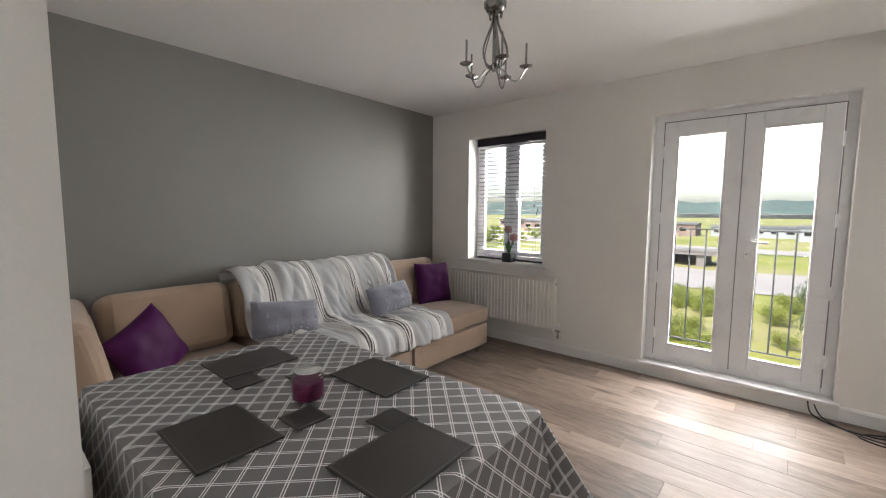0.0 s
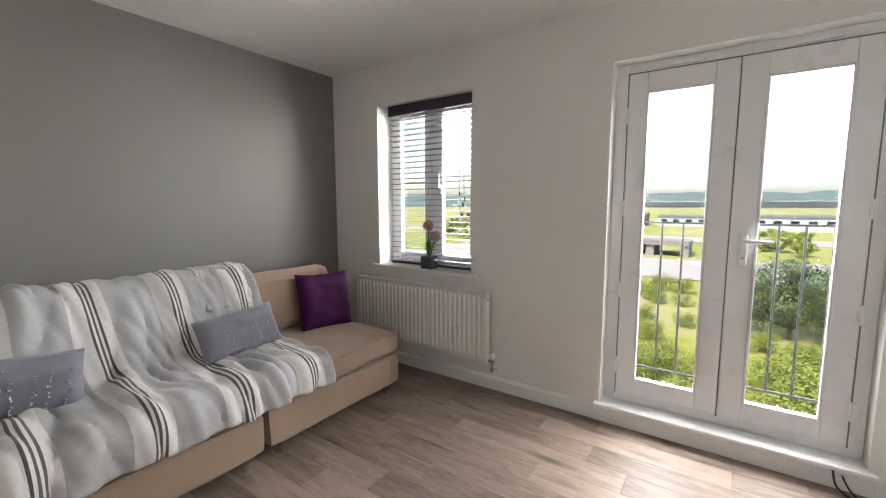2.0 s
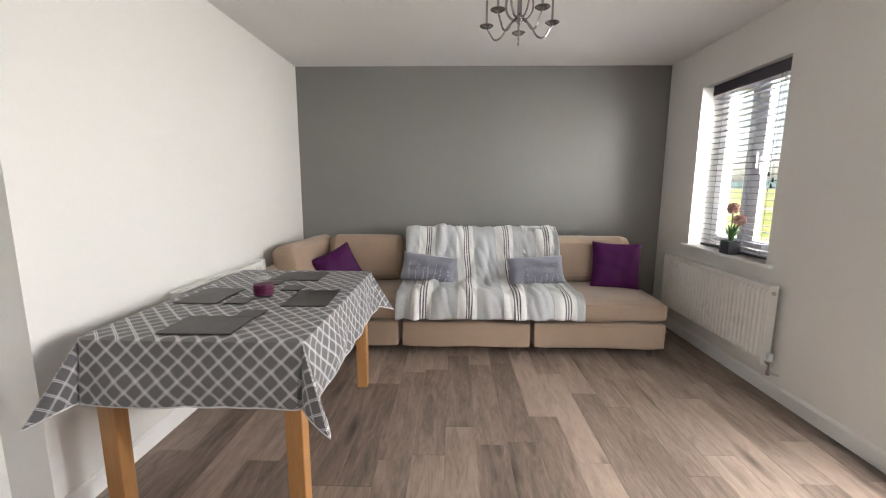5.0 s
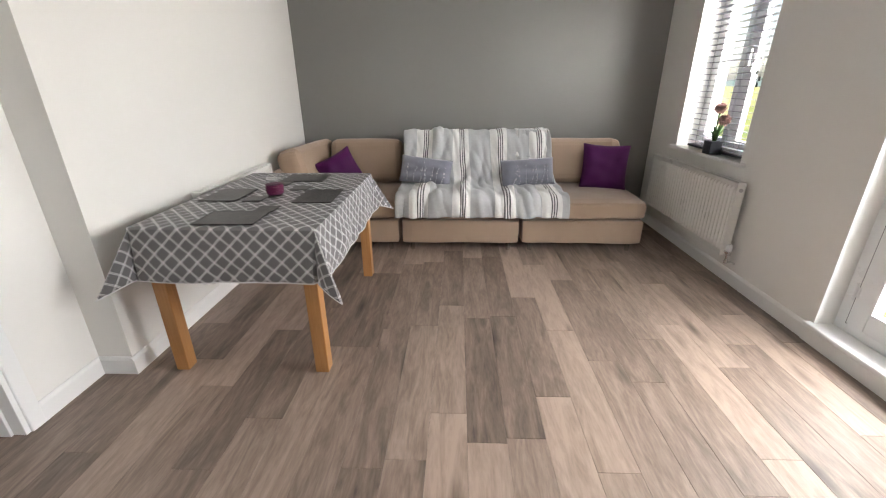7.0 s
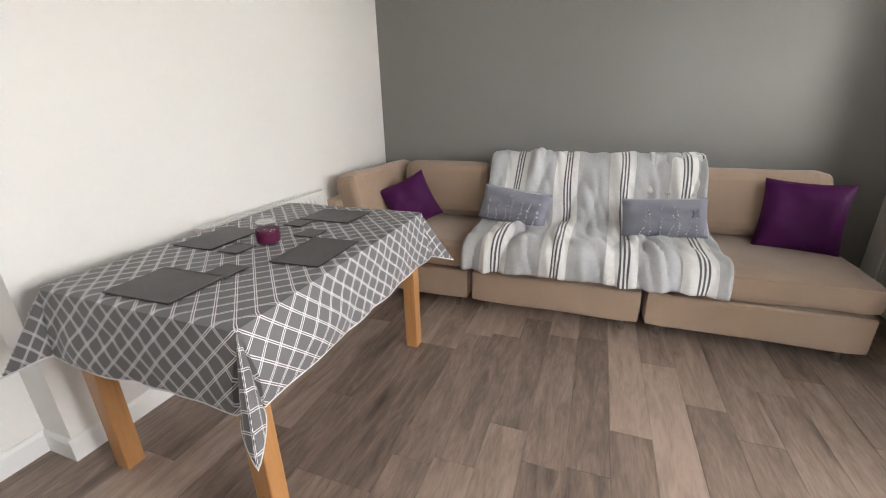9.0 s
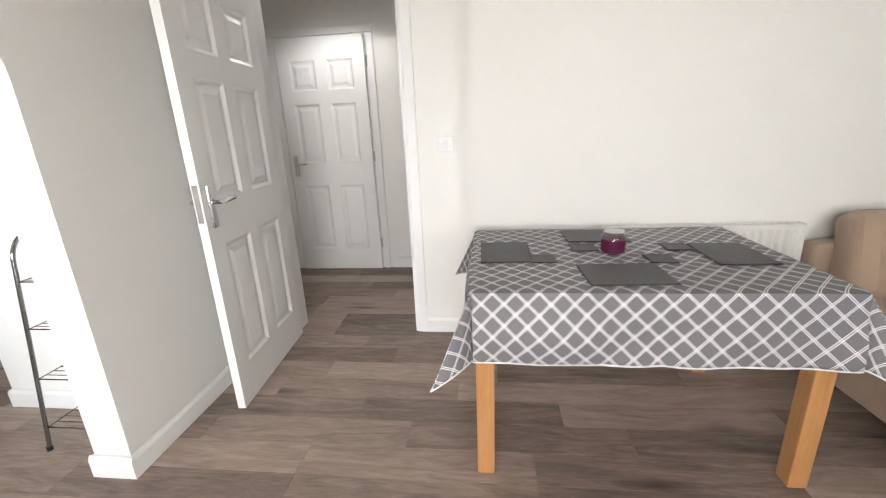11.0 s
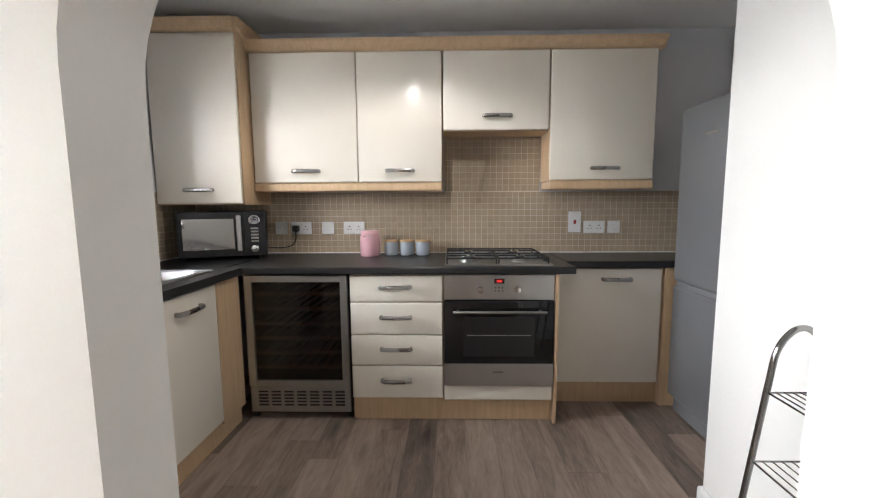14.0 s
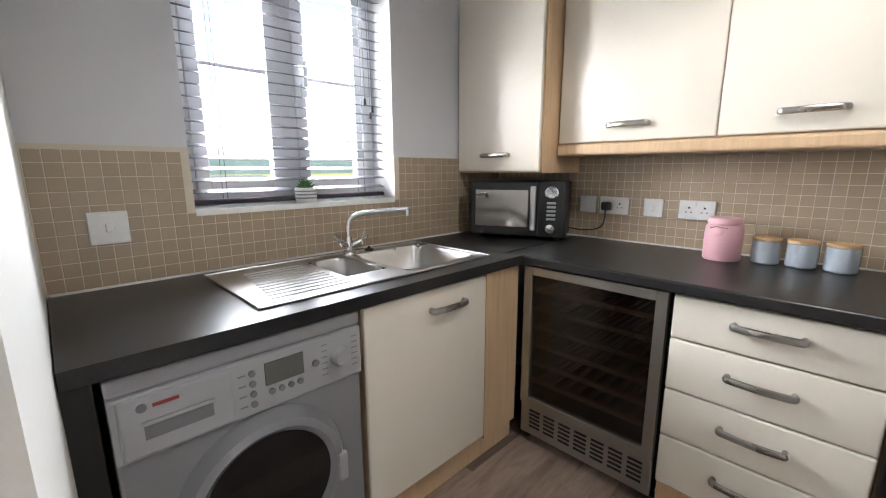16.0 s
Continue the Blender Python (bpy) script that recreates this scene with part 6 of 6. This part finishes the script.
for q in nw:
    key = (round(q[1] - q[0], 4), round(q[3] - q[2], 4))
    if q[0] < 2.3 and count < 290:
        count += 1
        if key not in cache:
            a, b = tile_boxes([(-key[0] / 2, key[0] / 2, -key[1] / 2, key[1] / 2)], lambda u, w, t: (u, -t, w))
            m_ = bpy.data.meshes.new("tile")
            m_.from_pydata(a, [], b)
            m_.materials.append(TILE)
            cache[key] = m_
        ob = new("tile", cache[key])
        ob.parent = wall_kn
        ob.location = ((q[0] + q[1]) / 2, NY - 0.002, (q[2] + q[3]) / 2)
    else:
        left.append(q)
vs_, fs_ = tile_boxes(left, lambda u, w, t: (u, NY - 0.002 - t, w))
me = bpy.data.meshes.new("tiles")
me.from_pydata(vs_, [], fs_)
me.materials.append(TILE)
ob = new("tiles", me)
ob.parent = wall_kn
tagged(ob, "beige glazed mosaic tiles with pale grout", "", "", "stuff")


# ---- outside ----
def ground_mat():
    m = bpy.data.materials.new("rough_grass")
    m.use_nodes = True
    nt = m.node_tree
    b = nt.nodes["Principled BSDF"]
    co = nt.nodes.new("ShaderNodeTexCoord")
    n1, n2 = nt.nodes.new("ShaderNodeTexNoise"), nt.nodes.new("ShaderNodeTexNoise")
    n1.inputs["Scale"].default_value, n2.inputs["Scale"].default_value = 0.05, 1.2
    n1.inputs["Detail"].default_value, n2.inputs["Detail"].default_value = 6, 6
    for n in (n1, n2):
        nt.links.new(co.outputs["Object"], n.inputs["Vector"])
    k = nt.nodes.new("ShaderNodeMath")
    k.operation = "MULTIPLY_ADD"
    k.inputs[1].default_value = 0.45
    nt.links.new(n2.outputs["Fac"], k.inputs[0])
    nt.links.new(n1.outputs["Fac"], k.inputs[2])
    rp = ramp(nt, [(0.5, (0.055, 0.095, 0.010)), (0.66, (0.17, 0.18, 0.018)), (0.82, (0.21, 0.195, 0.075))])
    nt.links.new(k.outputs[0], rp.inputs["Fac"])
    nt.links.new(rp.outputs["Color"], b.inputs["Base Color"])
    b.inputs["Roughness"].default_value = 0.9
    return m


FOLIAGE = mat("hedge_foliage", (0.12, 0.15, 0.014), 0.7, var=0.4, scale=1.5, fine=8)
FOLIAGE2 = mat("dark_tree_foliage", (0.055, 0.085, 0.035), 0.7, var=0.4, scale=1.5, fine=8)
BARK = mat("bark", (0.08, 0.06, 0.045), 0.9)
HILL = mat("wooded_hill", (0.05, 0.08, 0.065), 0.9, var=0.6, scale=0.03, fine=0.15)
ROAD = mat("pale_concrete_road", (0.24, 0.222, 0.205), 0.9, var=0.3, scale=0.2, fine=3)
CLAD = mat("white_cladding", (0.27, 0.29, 0.32), 0.5, var=0.06, scale=0.1)
BRICKISH = mat("far_brick", (0.17, 0.12, 0.10), 0.8, var=0.15, scale=0.3)
CONC = mat("bridge_concrete", (0.15, 0.14, 0.135), 0.8, var=0.1, scale=0.3)

GZ = -7.0
bm = bmesh.new()
n = 44
xs = [math.copysign(abs(k / n) ** 2.6 * 2600, k) for k in range(-n, n + 1)]
ys = [4.5 + (k / n) ** 2.6 * 2900 for k in range(n + 1)]


def ground_z(x, y):
    near = min(1.0, max(0.0, 1 - (y - 4.5) / 16))
    return GZ + 4.2 * near ** 1.5 + 0.02 * noise.noise(Vector((x * 0.06, y * 0.06, 0)))


vs = [[bm.verts.new((x, y, ground_z(x, y))) for x in xs] for y in [-60] + ys]
for a, b in zip(vs, vs[1:]):
    for k in range(len(xs) - 1):
        bm.faces.new((a[k], a[k + 1], b[k + 1], b[k]))
structure("ground", bm, ground_mat(), "rough grassy bank falling away below the flat", True)
for nm, pts, w in (("waste_ground", [(-46, 70), (-22, 64), (-6, 61), (12, 66), (34, 72)], 9.0), ("road", [(-160, 120), (-40, 112), (60, 116), (180, 130)], 7)):
    ps = smooth_path([(a, b, 0) for a, b in pts], 10)
    bm = bmesh.new()
    prev = None
    for i, p in enumerate(ps):
        d = (ps[min(i + 1, len(ps) - 1)] - ps[max(i - 1, 0)]).normalized()
        sd = Vector((-d.y, d.x, 0)) * w
        q = [bm.verts.new((p + sd * s).to_3d() + Vector((0, 0, ground_z(p.x, p.y) + 0.09))) for s in (-1, -0.5, 0, 0.5, 1)]
        if prev:
            for j in range(4):
                bm.faces.new((prev[j], prev[j + 1], q[j + 1], q[j]))
        prev = q
    structure(nm, bm, ROAD, "pale bare concrete crossing the waste ground")


def clump(seed, leaves, rx, rz, size, trunk):
    """A bush or tree: trunk and limbs with a crown of loose leaves."""
    rnd_ = random.Random(seed)
    b1 = rod((0, 0, -0.3), (0, 0, trunk + rz), rx * 0.07, n=7, r2=rx * 0.02)
    for k in range(6):
        a = k * 1.05 + rnd_.random()
        rod((0, 0, trunk * 0.7 + 0.2), (math.cos(a) * rx * 0.7, math.sin(a) * rx * 0.7, trunk + rz * rnd_.uniform(0.6, 1.3)), rx * 0.03, b1, 5, rx * 0.01)
    cents = [(Vector((rnd_.gauss(0, 0.45) * rx, rnd_.gauss(0, 0.45) * rx, trunk + rz * rnd_.uniform(0.25, 1.75))), rnd_.uniform(0.3, 0.55) * rx) for _ in range(16)]
    vs_, fs_ = [], []
    for _ in range(leaves):
        c, r_ = rnd_.choice(cents)
        d = Vector((rnd_.gauss(0, 1), rnd_.gauss(0, 1), rnd_.gauss(0, 1))).normalized()
        p = c + d * r_ * rnd_.uniform(0.55, 1.05)
        u = d.orthogonal().normalized()
        u.rotate(Matrix.Rotation(rnd_.uniform(0, 6.28), 3, d))
        w = (d + Vector((0, 0, rnd_.uniform(-0.6, 0.6)))).cross(u).normalized()
        s_ = size * rnd_.uniform(0.6, 1.3)
        i = len(vs_)
        vs_ += [p - u * s_, p + w * s_ * 0.5, p + u * s_, p - w * s_ * 0.5]
        fs_.append((i, i + 1, i + 2, i + 3))
    me = bpy.data.meshes.new("crown")
    me.from_pydata([tuple(v) for v in vs_], [], fs_)
    return b1, me


def plant_set(name, seed, leaves, rx, rz, size, trunk, material, places, label, cat, grp):
    b1, crown = clump(seed, leaves, rx, rz, size, trunk)
    t = thing(name, (0, 0, 0), label, cat, grp)
    tr = part("trunk", b1, BARK, t)
    crown.materials.append(material)
    c = new("crown", crown)
    c.parent = t
    (x, y, s), rest = places[0], places[1:]
    t.scale = (s, s, s)
    for x2, y2, s2 in rest:
        o_ = copy_thing(t, pose(x2, y2, ground_z(x2, y2), 0, 0, (x2 * 53) % 360))
        o_.scale = (s2, s2, s2)
    t.location = (x, y, ground_z(x, y))


rnd = random.Random(12)
near = [(-3.2 + k * 0.95 + rnd.uniform(-0.4, 0.4), 8.2 + rnd.uniform(0, 3.2), rnd.uniform(0.75, 1.25)) for k in range(9)] + [(-8 + k * 0.55 + rnd.uniform(-0.8, 0.8), 15.5 + rnd.uniform(0, 9), rnd.uniform(0.8, 1.5)) for k in range(24)] + [(rnd.uniform(-16, 12), rnd.uniform(24, 48), rnd.uniform(0.5, 1.15)) for _ in range(48)]
plant_set("bush", 4, 3200, 1.15, 0.65, 0.05, 0.05, FOLIAGE, near, "leafy yellow-green bush on the bank", "bush", "bank bushes")
plant_set("tree", 7, 9000, 1.6, 1.6, 0.062, 0.35, FOLIAGE2, [(3.4, 33.0, 1.45), (6.6, 32, 1.5), (-30, 84, 1.9), (10.5, 36, 1.5)], "dark green bushy tree on the waste ground", "tree", "near trees")
mid = [(rnd.choice((rnd.uniform(-80, -15), rnd.uniform(2, 60))), rnd.uniform(84, 125), rnd.uniform(0.7, 1.3)) for _ in range(44)]
plant_set("tree", 9, 900, 2.0, 1.5, 0.34, 0.4, FOLIAGE, mid, "green roadside tree in the distance", "tree", "far trees")

br = thing("road_bridge", (-14, 77, GZ), "low concrete road bridge with a dark underpass", "bridge")
part("deck", box(-24, -4.5, 74, 82, GZ + 1.75, GZ + 2.3, 0.05), CONC, br)
part("parapet", box(-24, -4.5, 73.9, 74.1, GZ + 2.3, GZ + 2.65, 0.03), CONC, br)
for xx in (-24, -15.5, -10.6, -5.7):
    part("pier", box(xx, xx + 1.2, 74.4, 81.5, GZ - 1, GZ + 1.75, 0.05), CONC, br)
part("back_wall", box(-24, -9.4, 81.5, 81.9, GZ - 1, GZ + 1.75), CONC, br)
for bx, by, w, d, h, mm, lab in ((20, 160, 34, 12, 4.1, CLAD, "long white clad industrial building"), (-9, 175, 24, 12, 3.4, CLAD, "pale clad warehouse far across the valley"), (-36, 170, 22, 12, 4.2, BRICKISH, "red brick building far across the valley"), (62, 190, 26, 14, 5.5, CLAD, "taller pale office block"), (-95, 190, 50, 14, 4.5, BRICKISH, "row of brick houses far away"), (-70, 150, 26, 10, 4.6, BRICKISH, "red brick terrace beyond the road")):
    t = thing("far_building", (bx, by, GZ), lab, "building", "far buildings")
    part("wall", box(bx - w / 2, bx + w / 2, by, by + d, GZ - 1, GZ + h, 0.05), mm, t)
    bm = bmesh.new()
    q = [bm.verts.new(c) for c in ((bx - w / 2 - 0.5, by - 0.5, GZ + h), (bx + w / 2 + 0.5, by - 0.5, GZ + h), (bx + w / 2 + 0.5, by + d + 0.5, GZ + h), (bx - w / 2 - 0.5, by + d + 0.5, GZ + h), (bx - w / 2 - 0.5, by + d / 2, GZ + h + 0.7), (bx + w / 2 + 0.5, by + d / 2, GZ + h + 0.7))]
    for fc in ((0, 1, 5, 4), (2, 3, 4, 5), (0, 4, 3), (1, 2, 5), (0, 3, 2, 1)):
        bm.faces.new([q[i] for i in fc])
    part("roof", bm, ROOF_DARK, t)
    for k in range(int(w / 4)):
        part("window", box(bx - w / 2 + 1 + k * 4, bx - w / 2 + 3 + k * 4, by - 0.12, by + 0.02, GZ + h * 0.45, GZ + h * 0.75), BLACK_GLASS, t)
bm = bmesh.new()
prev = None
for k in range(191):
    x = -1900 + k * 20
    top = 38 + 20 * noise.noise(Vector((x * 0.0035, 0, 4))) + 9 * noise.noise(Vector((x * 0.016, 0, 2)))
    q = [bm.verts.new((x, 900 + 120 * j, GZ - 3 + (top + 10) * math.sin(j / 5 * 1.57) ** 1.3 + (3 * noise.noise(Vector((x * 0.03, j, 3))) if j else 0))) for j in range(6)]
    if prev:
        for j in range(5):
            bm.faces.new((prev[j], q[j], q[j + 1], prev[j + 1]))
    prev = q
structure("backdrop", bm, HILL, "wooded hills along the horizon", True)


# ---- floor planks ----
def slab_mesh(name, w, d, h, material):
    """A piece with a fine chamfer round its top, centred, top at z = 0."""
    c = 0.0012
    v = [(-w / 2, -d / 2, -h), (w / 2, -d / 2, -h), (w / 2, d / 2, -h), (-w / 2, d / 2, -h), (-w / 2, -d / 2, -c), (w / 2, -d / 2, -c), (w / 2, d / 2, -c), (-w / 2, d / 2, -c),
         (-w / 2 + c, -d / 2 + c, 0), (w / 2 - c, -d / 2 + c, 0), (w / 2 - c, d / 2 - c, 0), (-w / 2 + c, d / 2 - c, 0)]
    f = [(8, 9, 10, 11)]
    for k in range(4):
        j = (k + 1) % 4
        f += [(k, j, 4 + j, 4 + k), (4 + k, 4 + j, 8 + j, 8 + k)]
    me = bpy.data.meshes.new(name)
    me.from_pydata(v, [], f)
    me.materials.append(material)
    return me


PW, PL = 0.1575, 0.93
row_rnd = random.Random(21)
shared = slab_mesh("plank", PL - 0.0006, PW - 0.0006, 0.008, PLANK)
r = 0
y = 1.75 - 20 * PW
while y < NY:
    off = (-1.02 if r == 20 else row_rnd.uniform(0, PL)) - 6 * PL
    if y + PW > HY:
        x = off
        while x < KX:
            a, b, c, d = max(x, GX), min(x + PL, KX), max(y, HY), min(y + PW, NY)
            if b - a > 0.02 and d - c > 0.005:
                whole = b - a > PL - 1e-6 and d - c > PW - 1e-6
                ob = new("plank", shared if whole else slab_mesh("plank", b - a - 0.0006, d - c - 0.0006, 0.008, PLANK))
                ob.parent = floor_ob
                ob.location = ((a + b) / 2, (c + d) / 2, 0)
            x += PL
    y += PW
    r += 1
